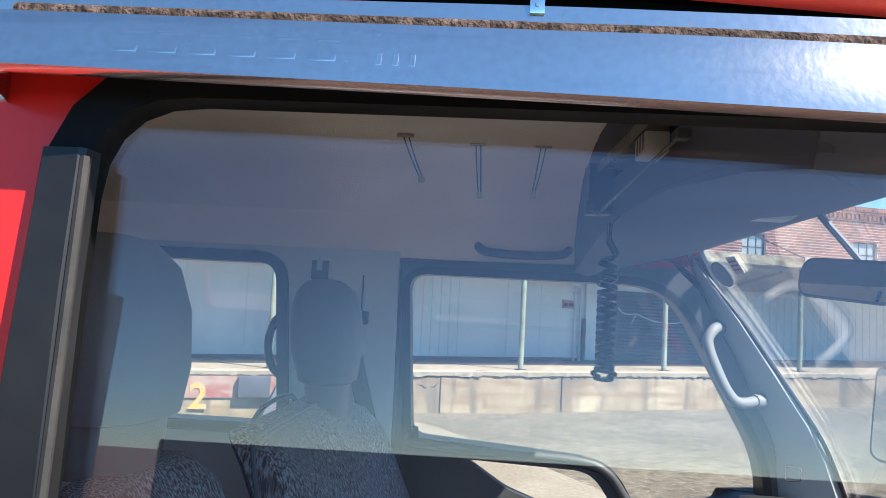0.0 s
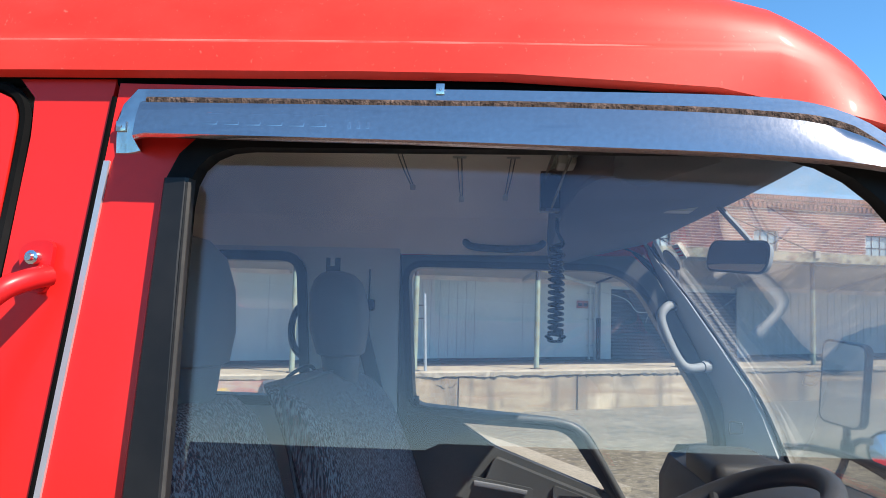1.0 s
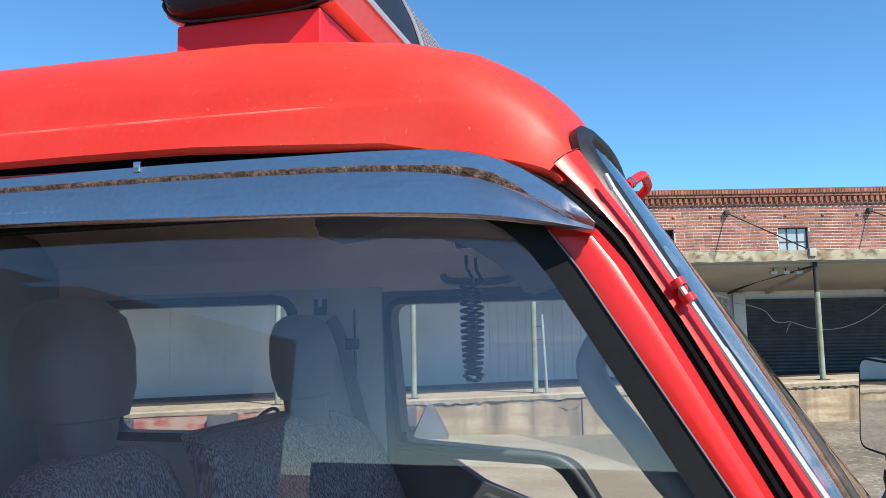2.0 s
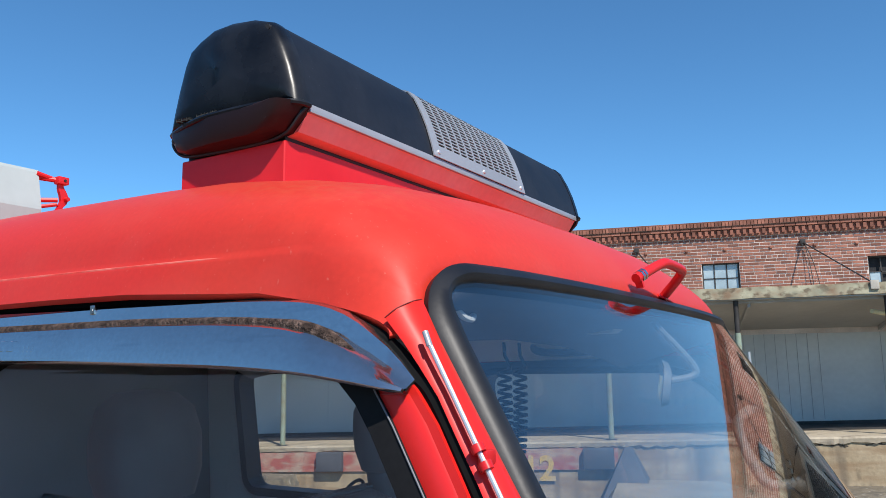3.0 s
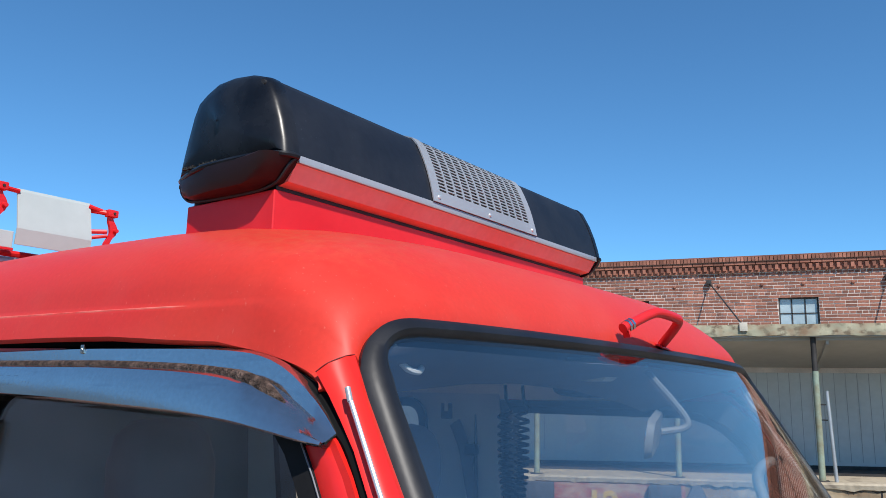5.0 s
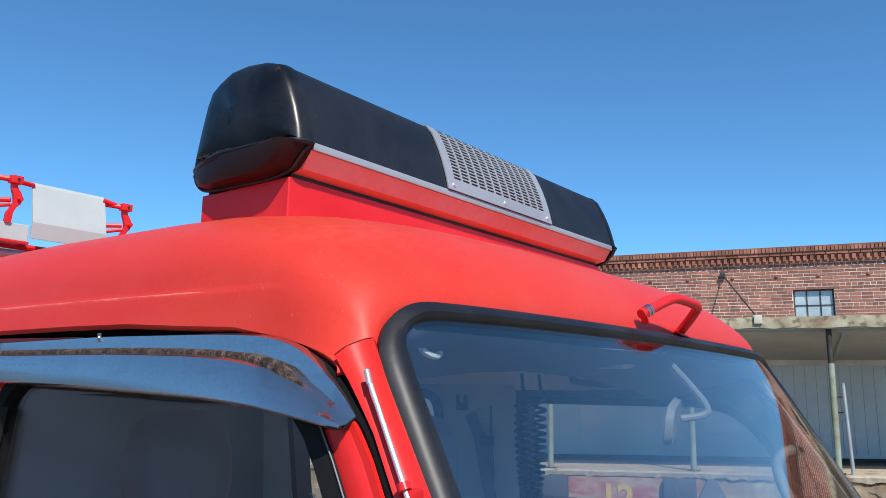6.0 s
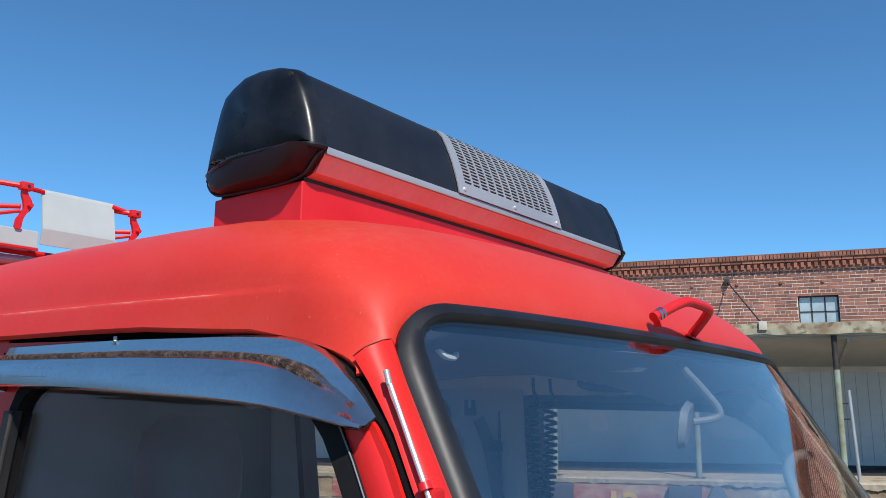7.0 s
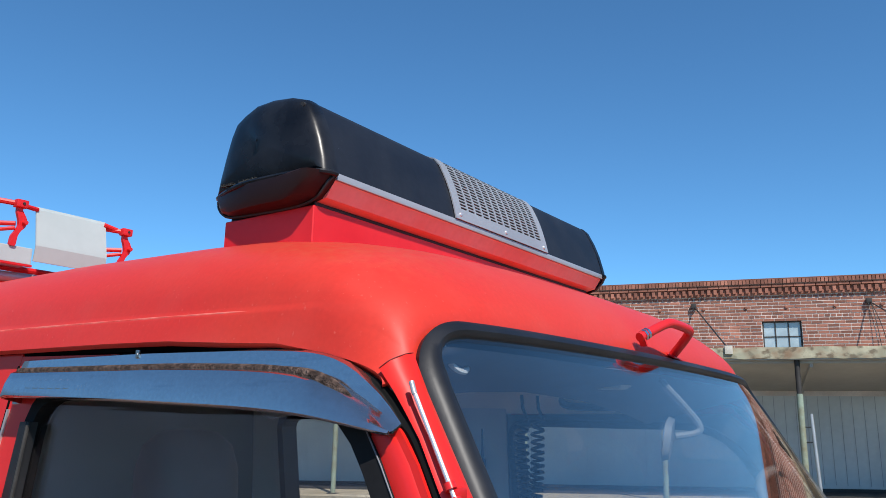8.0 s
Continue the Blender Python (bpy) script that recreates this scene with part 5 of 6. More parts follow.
# outside mirror at the far front corner
om = Matrix.Translation((0.815, 2.96, 1.63)) @ Matrix.Rotation(radians(-62), 4, "Z") @ Matrix.Rotation(radians(6), 4, "Y")
bm = B()
tube(bm, smooth_path([(0.54, 2.60, 1.25), (0.70, 2.80, 1.29), (0.82, 2.97, 1.36), (0.825, 2.97, 1.50)], 5), 0.014, 8)
tube(bm, [(0.825, 2.97, 1.46), (0.825, 2.97, 1.78)], 0.012, 8)
stay = part("outer_mirror_stay", bm, BLACK_PLASTIC, truck)
bm = B()
plate(bm, rounded([(-0.088, -0.155), (0.095, -0.155), (0.095, 0.155), (-0.095, 0.155)], 0.04), [], lambda a, b, d: om @ Vector((a, d, b)), -0.012, 0.02)
osh = part("outer_mirror", bm, BLACK_PLASTIC, stay, "black-rimmed outside mirror", smooth=False)
bm = B()
plate(bm, rounded([(-0.080, -0.147), (0.087, -0.147), (0.087, 0.147), (-0.087, 0.147)], 0.035), [], lambda a, b, d: om @ Vector((a, d, b)), -0.0145, -0.0125)
part("mirror_glass", bm, MIRROR, osh, smooth=False)
# small round mirror on an arm below it
bm = B()
tube(bm, smooth_path([(0.828, 2.962, 1.40), (0.86, 2.955, 1.425), (0.885, 2.95, 1.428), (0.905, 2.948, 1.425)], 4), 0.012, 8)
lathe(bm, [(0.0, -0.03), (0.022, -0.03), (0.026, 0.0), (0.022, 0.03), (0.0, 0.03)], (0.826, 2.965, 1.395), "z", 12)
small_arm = part("small_mirror_arm", bm, BLACK_PLASTIC, stay)
sm = Matrix.Translation((0.955, 2.945, 1.395)) @ Matrix.Rotation(radians(-20), 4, "Z") @ Matrix.Rotation(radians(-8), 4, "X")
DISC = [(math.cos(t), math.sin(t)) for t in (2 * math.pi * k / 28 for k in range(28))]
bm = B()
loft(bm, [[sm @ Vector((a * r, d, b * r * 1.1)) for a, b in DISC] for r, d in ((0.058, -0.008), (0.064, -0.010), (0.067, -0.002), (0.062, 0.012), (0.035, 0.026))])
round_shell = part("round_mirror", bm, BLACK_PLASTIC, small_arm, "small round black-rimmed mirror")
bm = B()
loft(bm, [[sm @ Vector((a * r, d, b * r * 1.1)) for a, b in DISC] for r, d in ((0.001, -0.0165), (0.02, -0.016), (0.04, -0.0145), (0.057, -0.0115), (0.058, -0.009))], True, True)
part("mirror_glass", bm, MIRROR, round_shell)


# wiper resting along the foot of the windscreen
def build_wiper():
    line = [(2.546, 1.453), (2.47, 1.465), (2.395, 1.474), (2.30, 1.481), (2.2, 1.486), (2.06, 1.486), (1.95, 1.476), (1.85, 1.46)]
    blade = [screen_pt(v, z, 0.010) for v, z in line]
    bm = B()
    tube(bm, smooth_path(blade, 4), 0.010, 8)
    wiper = part("wiper", bm, BLACK_TRIM, truck, "black windscreen wiper with a worn blade")
    bm = B()
    tube(bm, smooth_path([screen_pt(v, z - 0.014, 0.022) for v, z in line[1:]], 4), [0.004 + 0.00015 * k for k in range(25)], 6)
    part("blade_frame", bm, BLACK_TRIM, wiper)
    bm = B()
    tube(bm, smooth_path([screen_pt(2.27, 1.470, 0.028), screen_pt(2.16, 1.450, 0.030), screen_pt(2.02, 1.41, 0.030), screen_pt(1.95, 1.375, 0.02)], 4), 0.008, 8)
    part("wiper_arm", bm, BLACK_TRIM, wiper)
    for k in range(6):
        v = 2.40 - k * 0.075
        z = float(np.interp(-v, [-a for a, b in line], [b for a, b in line]))
        bm = B()
        tube(bm, [screen_pt(v, z, 0.008), screen_pt(v - 0.03, z - 0.016, 0.024), screen_pt(v - 0.055, z - 0.003, 0.010)], 0.0055, 6)
        part("claw", bm, BLACK_TRIM, wiper)


build_wiper()

# stickers inside the top corner of the windscreen
bm = B()
ring = [screen_pt(2.458 + 0.034 * a, 2.038 + 0.030 * b, -0.011) for a, b in DISC]
tube(bm, ring, 0.0025, 5, closed=True)
sticker = part("round_sticker", bm, TRIM_DARK, truck, "round grey sticker on the windscreen")
bm = B()
loft(bm, [[screen_pt(2.458 + 0.033 * a, 2.038 + 0.029 * b, d) for a, b in DISC] for d in (-0.0125, -0.0105)])
part("face", bm, LINING, sticker, smooth=False)
bm = B()
loft(bm, [[screen_pt(v, z, d) for v, z in ((2.392, 2.036), (2.338, 2.036), (2.338, 2.078), (2.392, 2.078))] for d in (-0.0125, -0.0105)])
paper = part("paper_sticker", bm, CREAM, truck, "pale paper sticker with red print on the windscreen", smooth=False)
for z in (2.045, 2.055, 2.065):
    bm = B()
    loft(bm, [[screen_pt(v, y, d) for v, y in ((2.386, z), (2.346, z), (2.346, z + 0.004), (2.386, z + 0.004))] for d in (-0.0132, -0.0118)])
    part("text_bar", bm, RED_PLAIN, paper, smooth=False)


# ---------- light bar on its plinth ----------
def build_light_bar():
    bar = thing("light_bar", "black and silver rooftop light bar with red lower lens", "light bar", TM, (-0.49, 1.77, 2.33))
    bm = B()
    box(bm, (-0.622, 1.135, 2.322), (-0.368, 2.33, 2.401), 0.002, 1)
    part("plinth", bm, RED_PLAIN, bar, "plain red box plinth", smooth=False)
    # upper profile, front to rear over the top: (u, z)
    hood = [(-0.326, 2.458), (-0.332, 2.485), (-0.343, 2.525), (-0.358, 2.565), (-0.378, 2.606), (-0.392, 2.620), (-0.43, 2.634), (-0.48, 2.641), (-0.53, 2.640), (-0.575, 2.632), (-0.605, 2.618), (-0.622, 2.59), (-0.640, 2.54), (-0.655, 2.49), (-0.662, 2.458)]
    hood = [(u if u > -0.494 else -0.494 + (u + 0.494) * 0.925, 2.458 + (z - 2.458) * (0.95 if u > -0.56 else 0.925)) for u, z in hood]
    low = [(-0.662, 2.452), (-0.65, 2.425), (-0.62, 2.412), (-0.40, 2.405), (-0.352, 2.415), (-0.330, 2.448)]

    def shell(a, b, prof, grow_by=0.0):
        c = Vector((-0.494, 2.53))
        bm = B()
        rings = []
        for v in (a, b):
            rings.append([(c.x + (u - c.x) * (1 + grow_by), v, c.y + (z - c.y) * (1 + grow_by)) for u, z in prof])
        loft(bm, rings)
        return bm

    part("hood", shell(1.148, 1.54, hood), BAR_COVER, bar, "weathered black plastic hood")
    part("hood", shell(1.968, 2.335, hood), BAR_COVER, bar, "weathered black plastic hood")
    part("speaker_core", shell(1.54, 1.968, hood, -0.02), DARK_IN, bar)
    part("base_tray", shell(1.150, 2.335, low), LENS, bar, "frosted red lower lens")
    bm = B()
    box(bm, (-0.345, 1.150, 2.445), (-0.3255, 2.335, 2.459), 0.002)
    part("rim_strip", bm, ALU, bar, "silver rim strip")
    bm = B()
    box(bm, (-0.615, 1.145, 2.400), (-0.376, 2.325, 2.410))
    part("gasket", bm, BLACK_TRIM, bar)
    # end caps, swelling towards their middle, rounded edge
    trail = lambda u: max(0.0, min(1.0, (-0.52 - u) / 0.13))
    for v, s in ((1.150, -1), (2.335, 1)):
        bm = B()
        c = Vector((-0.494, 2.53))
        rings = []
        for dv, g in ((0.0, 1.010), (0.012, 1.014), (0.020, 1.008), (0.027, 0.990), (0.033, 0.955), (0.040, 0.88), (0.047, 0.72), (0.052, 0.5), (0.056, 0.12)):
            rings.append([(c.x + (u - c.x) * g, v + s * dv * (1 - 0.3 * trail(u)), c.y + (max(z, 2.452) - c.y) * g) for u, z in hood])
        loft(bm, rings)
        cap = part("end_cap", bm, BLACK_PLASTIC, bar, "smooth black end cap")
        lens = [(-0.650, 2.456), (-0.648, 2.44), (-0.630, 2.418), (-0.595, 2.408), (-0.50, 2.404), (-0.41, 2.404), (-0.362, 2.414), (-0.334, 2.44), (-0.326, 2.456)]
        bm = B()
        rings = []
        for dv, g, h in ((0.0, 1.0, 1.0), (0.018, 0.99, 1.0), (0.038, 0.965, 0.98), (0.052, 0.93, 0.92), (0.060, 0.89, 0.68), (0.064, 0.82, 0.1)):
            rings.append([(c.x + (u - c.x) * g, v + s * dv * (1 - 0.5 * trail(u)), 2.456 + (z - 2.456) * h) for u, z in lens])
        loft(bm, rings)
        part("end_lens", bm, LENS_DARK, cap, "dark red end lens")
        # the lip round the cap's foot
        bm = B()
        pts = [(-0.648, v + s * 0.003, 2.455), (-0.650, v + s * 0.014, 2.455), (-0.640, v + s * 0.021, 2.455), (-0.60, v + s * 0.036, 2.455), (-0.555, v + s * 0.050, 2.455), (-0.5, v + s * 0.058, 2.455), (-0.39, v + s * 0.053, 2.455), (-0.340, v + s * 0.038, 2.455), (-0.325, v + s * 0.018, 2.455), (-0.325, v + s * 0.003, 2.455)]
        tube(bm, smooth_path(pts, 4), 0.0055, 8)
        part("cap_rim", bm, BLACK_PLASTIC, cap)
        bm = B()
        tube(bm, smooth_path([(u * 1.0, v + s * (0.004 if k in (0, 8) else 0.015), z - 0.0005) for k, (u, z) in enumerate(lens)], 3), 0.0032, 6)
        part("lens_gasket", bm, BLACK_TRIM, cap)
        for u, z, dv in ((-0.375, 2.432, 0.0555), (-0.630, 2.440, 0.0260), (-0.392, 2.598, 0.0345)):
            bm = B()
            lathe(bm, [(0.0, -0.003), (0.006, -0.003), (0.006, 0.003), (0.0, 0.003)], (u, v + s * dv, z), "y", 10)
            part("screw_hole", bm, DARK_IN, cap)
        # raised writing above the lens, too worn to read
        for k in range(7):
            bm = B()
            w = (0.006, 0.008, 0.004, 0.010, 0.006, 0.009, 0.005)[k]
            u = -0.60 + k * 0.0135 + (0.012 if k > 2 else 0)
            box(bm, (u, v + s * 0.040, 2.4640), (u + w, v + s * 0.0480, 2.4680), 0.0008, 1)
            part("worn_mark", bm, GREY_LIP, cap)
    # perforated silver grille: slots in rows over the curved front
    c = Vector((-0.494, 2.53))
    prof = [Vector((c.x + (u - c.x) * 1.012, c.y + (z - c.y) * 1.012)) for u, z in hood]
    cum = [0.0]
    for a, b in zip(prof, prof[1:]):
        cum.append(cum[-1] + (b - a).length)

    def on(s):
        return Vector((float(np.interp(s, cum, [p.x for p in prof])), float(np.interp(s, cum, [p.y for p in prof]))))

    def place(v, s, d):
        p, q = on(max(0, s - 0.004)), on(min(cum[-1], s + 0.004))
        t = (q - p).normalized()
        n = Vector((t.y, -t.x))
        m = on(s) + Vector((n.x, n.y)) * d
        return (m.x, v, m.y)

    bm = B()
    va, vb = 1.535, 1.975
    s0, s1 = 0.028, 0.165
    ncol, nrow = 12, 16
    cw, rh = (vb - va - 0.05) / ncol, (s1 - s0) / nrow

    def strip(a, b, p, q, k=1):
        """A bar of the grille between v a..b and arc p..q."""
        bars = [(p + (q - p) * i / k) for i in range(k + 1)]
        for x, y in zip(bars, bars[1:]):
            vs = [bm.verts.new(place(v, s, d)) for d in (0.0, 0.003) for v, s in ((a, x), (b, x), (b, y), (a, y))]
            for f in ((0, 1, 2, 3), (4, 7, 6, 5), (0, 4, 5, 1), (1, 5, 6, 2), (2, 6, 7, 3), (3, 7, 4, 0)):
                bm.faces.new([vs[i] for i in f])

    strip(va, va + 0.025, 0.002, cum[-1] * 0.62, 14)
    strip(vb - 0.025, vb, 0.002, cum[-1] * 0.62, 14)
    strip(va + 0.025, vb - 0.025, 0.002, s0, 2)
    strip(va + 0.025, vb - 0.025, s1, cum[-1] * 0.62, 8)
    for i in range(ncol + 1):
        x = va + 0.025 + i * cw
        lo, hi = max(va + 0.025, x - 0.0034), min(vb - 0.025, x + 0.0034)
        strip(lo, hi, s0, s1, 8)
    for i in range(ncol):
        x = va + 0.025 + i * cw
        for j in range(nrow):
            s = s0 + j * rh
            strip(x + 0.0034, x + cw - 0.0034, s, s + 0.0032)
    part("grille", bm, ALU, bar, "perforated silver speaker grille", smooth=False)
    for v in (1.556, 1.757, 1.955):
        bm = B()
        p = place(v, 0.014, 0.003)
        lathe(bm, [(0.0, 0.004), (0.004, 0.003), (0.0055, 0.0)], p, "x", 10)
        part("screw", bm, SATIN, bar)


build_light_bar()


# ---------- ladder rack behind the cab ----------
def build_rack():
    rack = thing("ladder_rack", "red tubular ladder rack with white guard plates on the rear body", "ladder rack", TM, (-2.6, 1.8, 2.02))
    for v in (1.22, 1.70, 2.2):
        for u in (-2.3, -3.9):
            part("post", tube(B(), [(u, v, 2.02), (u, v, 2.50)], 0.016, 8), RED_PLAIN, rack)
    for v, z in ((1.22, 2.475), (1.70, 2.50), (2.2, 2.50)):
        bm = B()
        tube(bm, [(-1.95, v, z), (-4.6, v, z)], 0.014, 8)
        part("rail", bm, RED_PLAIN, rack)
    for u in (-2.02, -2.3, -2.6, -3.0, -3.4):
        part("crossbar", tube(B(), [(u, 1.18, 2.485), (u, 2.24, 2.485)], 0.011, 8), RED_PLAIN, rack)
    # white guard plate, turned in at its foot
    bm = B()
    prof = [(-1.935, 2.690), (-1.930, 2.680), (-1.901, 2.562), (-1.899, 2.552), (-1.906, 2.500)]
    rings = [[(u, v, z) for u, z in prof] + [(u - 0.006, v, z) for u, z in prof[::-1]] for v in (1.378, 1.628)]
    loft(bm, rings)
    part("guard_plate", bm, WHITE_METAL, rack, "bent white sheet-metal guard plate", smooth=False)
    # white box beam beside it, open at its end
    bm = B()
    box(bm, (-1.99, 0.90, 2.484), (-1.905, 1.372, 2.540), 0.003)
    beam = part("box_beam", bm, WHITE_METAL, rack, "white steel box beam", smooth=False)
    bm = B()
    box(bm, (-1.906, 0.90, 2.476), (-1.896, 1.372, 2.484), 0.001, 1)
    part("lower_flange", bm, RED_PLAIN, beam)
    # red bent brackets at both ends of the plate
    for v, dz in ((1.306, -0.003), (1.685, -0.020)):
        bm = B()
        lobe = [(-0.004, 0.085), (0.010, 0.085), (0.016, 0.062), (0.028, 0.046), (0.034, 0.030), (0.029, 0.010), (0.016, -0.004), (0.009, -0.022), (0.006, -0.055), (-0.014, -0.055), (-0.011, -0.022), (0.001, -0.002), (0.008, 0.016), (0.005, 0.036), (-0.003, 0.056)]
        plate(bm, rounded(lobe, 0.006, 3), [], lambda a, b, d: (-1.905 + d, v + a, 2.595 + dz + b), -0.006, 0.007)
        arm = part("bracket", bm, RED_PLAIN, rack, "bent red steel bracket", smooth=False)
        bm = B()
        box(bm, (-1.915, v - 0.012, 2.668 + dz), (-1.886, v + 0.026, 2.694 + dz), 0.004)
        lug = part("lug", bm, RED_PLAIN, arm)
        bm = B()
        lathe(bm, [(0.0, 0.004), (0.0045, 0.004), (0.0045, 0.0)], (-1.887, v + 0.010, 2.681 + dz), "x", 8)
        part("bolt_hole", bm, DARK_IN, lug)
        bm = B()
        lathe(bm, [(0.0, 0.016), (0.007, 0.016), (0.009, 0.008), (0.009, 0.0)], (-1.900, v + 0.024, 2.620 + dz), "x", 10)
        part("pin", bm, RED_PLAIN, arm)
        for z0, z1, r in ((2.695, 2.682, 0.009), (2.605, 2.615, 0.008), (2.570, 2.600, 0.0065)):
            bm = B()
            tube(bm, [(-1.985, v - 0.12, z0 + dz), (-1.905, v, z1 + dz)], r, 8)
            part("strut", bm, RED_PLAIN, arm)
        bm = B()
        tube(bm, [(-1.912, v, 2.682 + dz), (-1.930, 1.382 if v < 1.5 else 1.622, 2.679)], 0.008, 8)
        part("stub", bm, RED_PLAIN, arm)
    bm = B()
    tube(bm, [(-1.96, 0.9, 2.437), (-1.96, 1.75, 2.455)], 0.017, 10)
    part("tube", bm, GALV, rack)


build_rack()


# ---------- the warehouse across the yard ----------
WY, DY, CY = 16.92, 14.30, 14.40  # wall, dock face, canopy edge
DOCK, CAN_LO, CAN_HI = 0.82, 3.12, 3.32
X0, X1 = -34.0, 46.0
WINS = [(-1.86, -1.14), (1.40, 2.14), (4.54, 5.26), (7.56, 8.24), (10.42, 11.06), (13.5, 14.2), (-5.0, -4.3)]
WZ0, WZ1 = 3.54, 4.105

wh = thing("warehouse", "old red brick warehouse with dentil cornice and white boarded ground floor", "building", None, (4, WY, 0))


def build_wall():
    bm = B()
    holes = [[(a, WZ0), (b, WZ0), (b, WZ1), (a, WZ1)] for a, b in WINS]
    plate(bm, [(X0, 2.6), (X1, 2.6), (X1, 4.98), (X0, 4.98)], holes, lambda a, b, d: (a, WY + d, b), 0.012, 0.36)
    return part("wall", bm, MORTAR, wh, "weathered red brick wall with pale mortar", smooth=False)


wall = build_wall()
bm = B()
box(bm, (X0, WY + 0.02, 0.0), (X1, WY + 0.36, 2.598))
part("ground_floor_wall", bm, WHITE_WALL, wh, "white painted boarded wall in the canopy's shade", smooth=False)
bm = B()
box(bm, (X0, WY + 0.37, 0), (X1, WY + 20, 4.85))
part("roof", bm, TARP, wh, smooth=False)
bm = B()
box(bm, (X0, WY - 0.10, 4.945), (X1, WY + 0.36, 4.972), 0.004)
part("coping", bm, BRICK, wh, "worn brick coping")


def brick_box(verts, faces, x, y, z, w, d, h):
    k = len(verts)
    verts += [(x, y, z), (x + w, y, z), (x + w, y + d, z), (x, y + d, z), (x, y, z + h), (x + w, y, z + h), (x + w, y + d, z + h), (x, y + d, z + h)]
    faces += [(k, k + 1, k + 5, k + 4), (k + 1, k + 2, k + 6, k + 5), (k + 3, k, k + 4, k + 7), (k + 4, k + 5, k + 6, k + 7), (k + 1, k, k + 3, k + 2)]


def stuff(name, verts, faces, mtl, parent, label):
    me = bpy.data.meshes.new(name)
    off = OFF[parent.name]
    me.from_pydata([(x - off.x, y - off.y, z - off.z) for x, y, z in verts], [], faces)
    me.materials.append(mtl)
    ob = new(name, me)
    ob.parent = parent
    return tagged(ob, label, kind="stuff")


CH, BW = 0.0675, 0.205


def courses():
    """The bricks of the upper wall: x, z, length, tone."""
    rng = random.Random(5)
    z, j = 3.02, 0
    while z + CH < 4.64:
        x = -16.0 + (0.1 if j % 2 else 0.0)
        head = j % 6 == 5
        while x < 26:
            w = (0.096 if head else BW - 0.012) + rng.uniform(-0.004, 0.004)
            p, q = x, x + w
            for a, b in WINS:
                if z + CH * 0.5 > WZ0 and z + CH * 0.5 < WZ1 and q > a - 0.008 and p < b + 0.008:
                    if p < a and a - p > b - q + 1e-6 or p < a and q <= b + 0.008:
                        q = a - 0.008
                    elif q > b:
                        p = b + 0.008
                    else:
                        q = p
            if q - p > 0.03:
                yield p, z, q - p, rng.uniform(-0.004, 0.004)
            x += w + 0.012
        z += CH
        j += 1


near_bricks = []
verts, faces = [], []
for x, z, w, d in courses():
    if 0.9 < x < 3.1 and 3.45 < z < 4.6 and len(near_bricks) < 290:
        near_bricks.append((x, z, w, d))
    else:
        brick_box(verts, faces, x, WY + 0.004 + d * 0.6, z, w, 0.03, CH - 0.020)
stuff("brickwork", verts, faces, BRICK, wall, "weathered red bricks")

# cornice: dentils, plain band, upright bricks on top
verts, faces = [], []
rng = random.Random(9)
x = -16.0
while x < 26:
    brick_box(verts, faces, x, WY - 0.085, 4.675, 0.062, 0.12, 0.10)
    x += 0.125
x = -16.0
while x < 26:
    w = BW - 0.012
    brick_box(verts, faces, x, WY - 0.10, 4.79, w, 0.13, 0.058)
    x += BW
x = -16.0
while x < 26:
    brick_box(verts, faces, x, WY - 0.11 + rng.uniform(-0.004, 0.004), 4.862, 0.058, 0.14, 0.085)
    x += 0.07
stuff("cornice_bricks", verts, faces, BRICK, wall, "projecting brick cornice with dentils")
bm = B()
box(bm, (X0, WY - 0.04, 4.64), (X1, WY + 0.012, 4.86))
box(bm, (X0, WY - 0.085, 4.848), (X1, WY + 0.012, 4.862))
part("cornice_backing", bm, BRICK, wall, smooth=False)
bm = B()
box(bm, (X0, WY - 0.12, 4.846), (X1, WY - 0.02, 4.860), 0.003)
part("cornice_band", bm, RUST, wall, "dark weathered cornice line")

# steel-framed windows
for n, (a, b) in enumerate(WINS):
    broken = n in (0, 2)
    win = part("window", plate(B(), [(a, WZ0), (b, WZ0), (b, WZ1), (a, WZ1)], [[(a + 0.03, WZ0 + 0.03), (b - 0.03, WZ0 + 0.03), (b - 0.03, WZ1 - 0.03), (a + 0.03, WZ1 - 0.03)]], lambda p, q, d: (p, WY + d, q), 0.07, 0.13), IRON, wh,
               "dark steel window with broken panes" if broken else "steel window with dusty panes", smooth=False)
    bm = B()
    w = b - a
    for k in (1, 2):
        box(bm, (a + w * k / 3 - 0.012, WY + 0.085, WZ0 + 0.028), (a + w * k / 3 + 0.012, WY + 0.12, WZ1 - 0.028))
    box(bm, (a + 0.028, WY + 0.085, WZ0 + 0.235), (b - 0.028, WY + 0.12, WZ0 + 0.257))
    part("glazing_bar", bm, IRON, win, smooth=False)
    for k in range(3):
        for j, (z0, z1) in enumerate(((WZ0 + 0.03, WZ0 + 0.235), (WZ0 + 0.257, WZ1 - 0.03))):
            if n == 0 or (n == 2 and (k, j) != (0, 0)):
                continue
            bm = B()
            box(bm, (a + w * k / 3 + 0.012, WY + 0.10, z0), (a + w * (k + 1) / 3 - 0.012, WY + 0.106, z1))
            part("pane", bm, PANE, win, smooth=False)
    # black sheet added in place of the unlit room behind
    bm = B()
    box(bm, (a - 0.02, WY + 0.16, WZ0 - 0.02), (b + 0.02, WY + 0.2, WZ1 + 0.02))
    part("blind", bm, DARK_IN, win, smooth=False)
    bm = B()
    box(bm, (a - 0.06, WY - 0.05, WZ0 - 0.06), (b + 0.06, WY + 0.1, WZ0 - 0.004), 0.006)
    part("sill", bm, CONC_TOP, win)

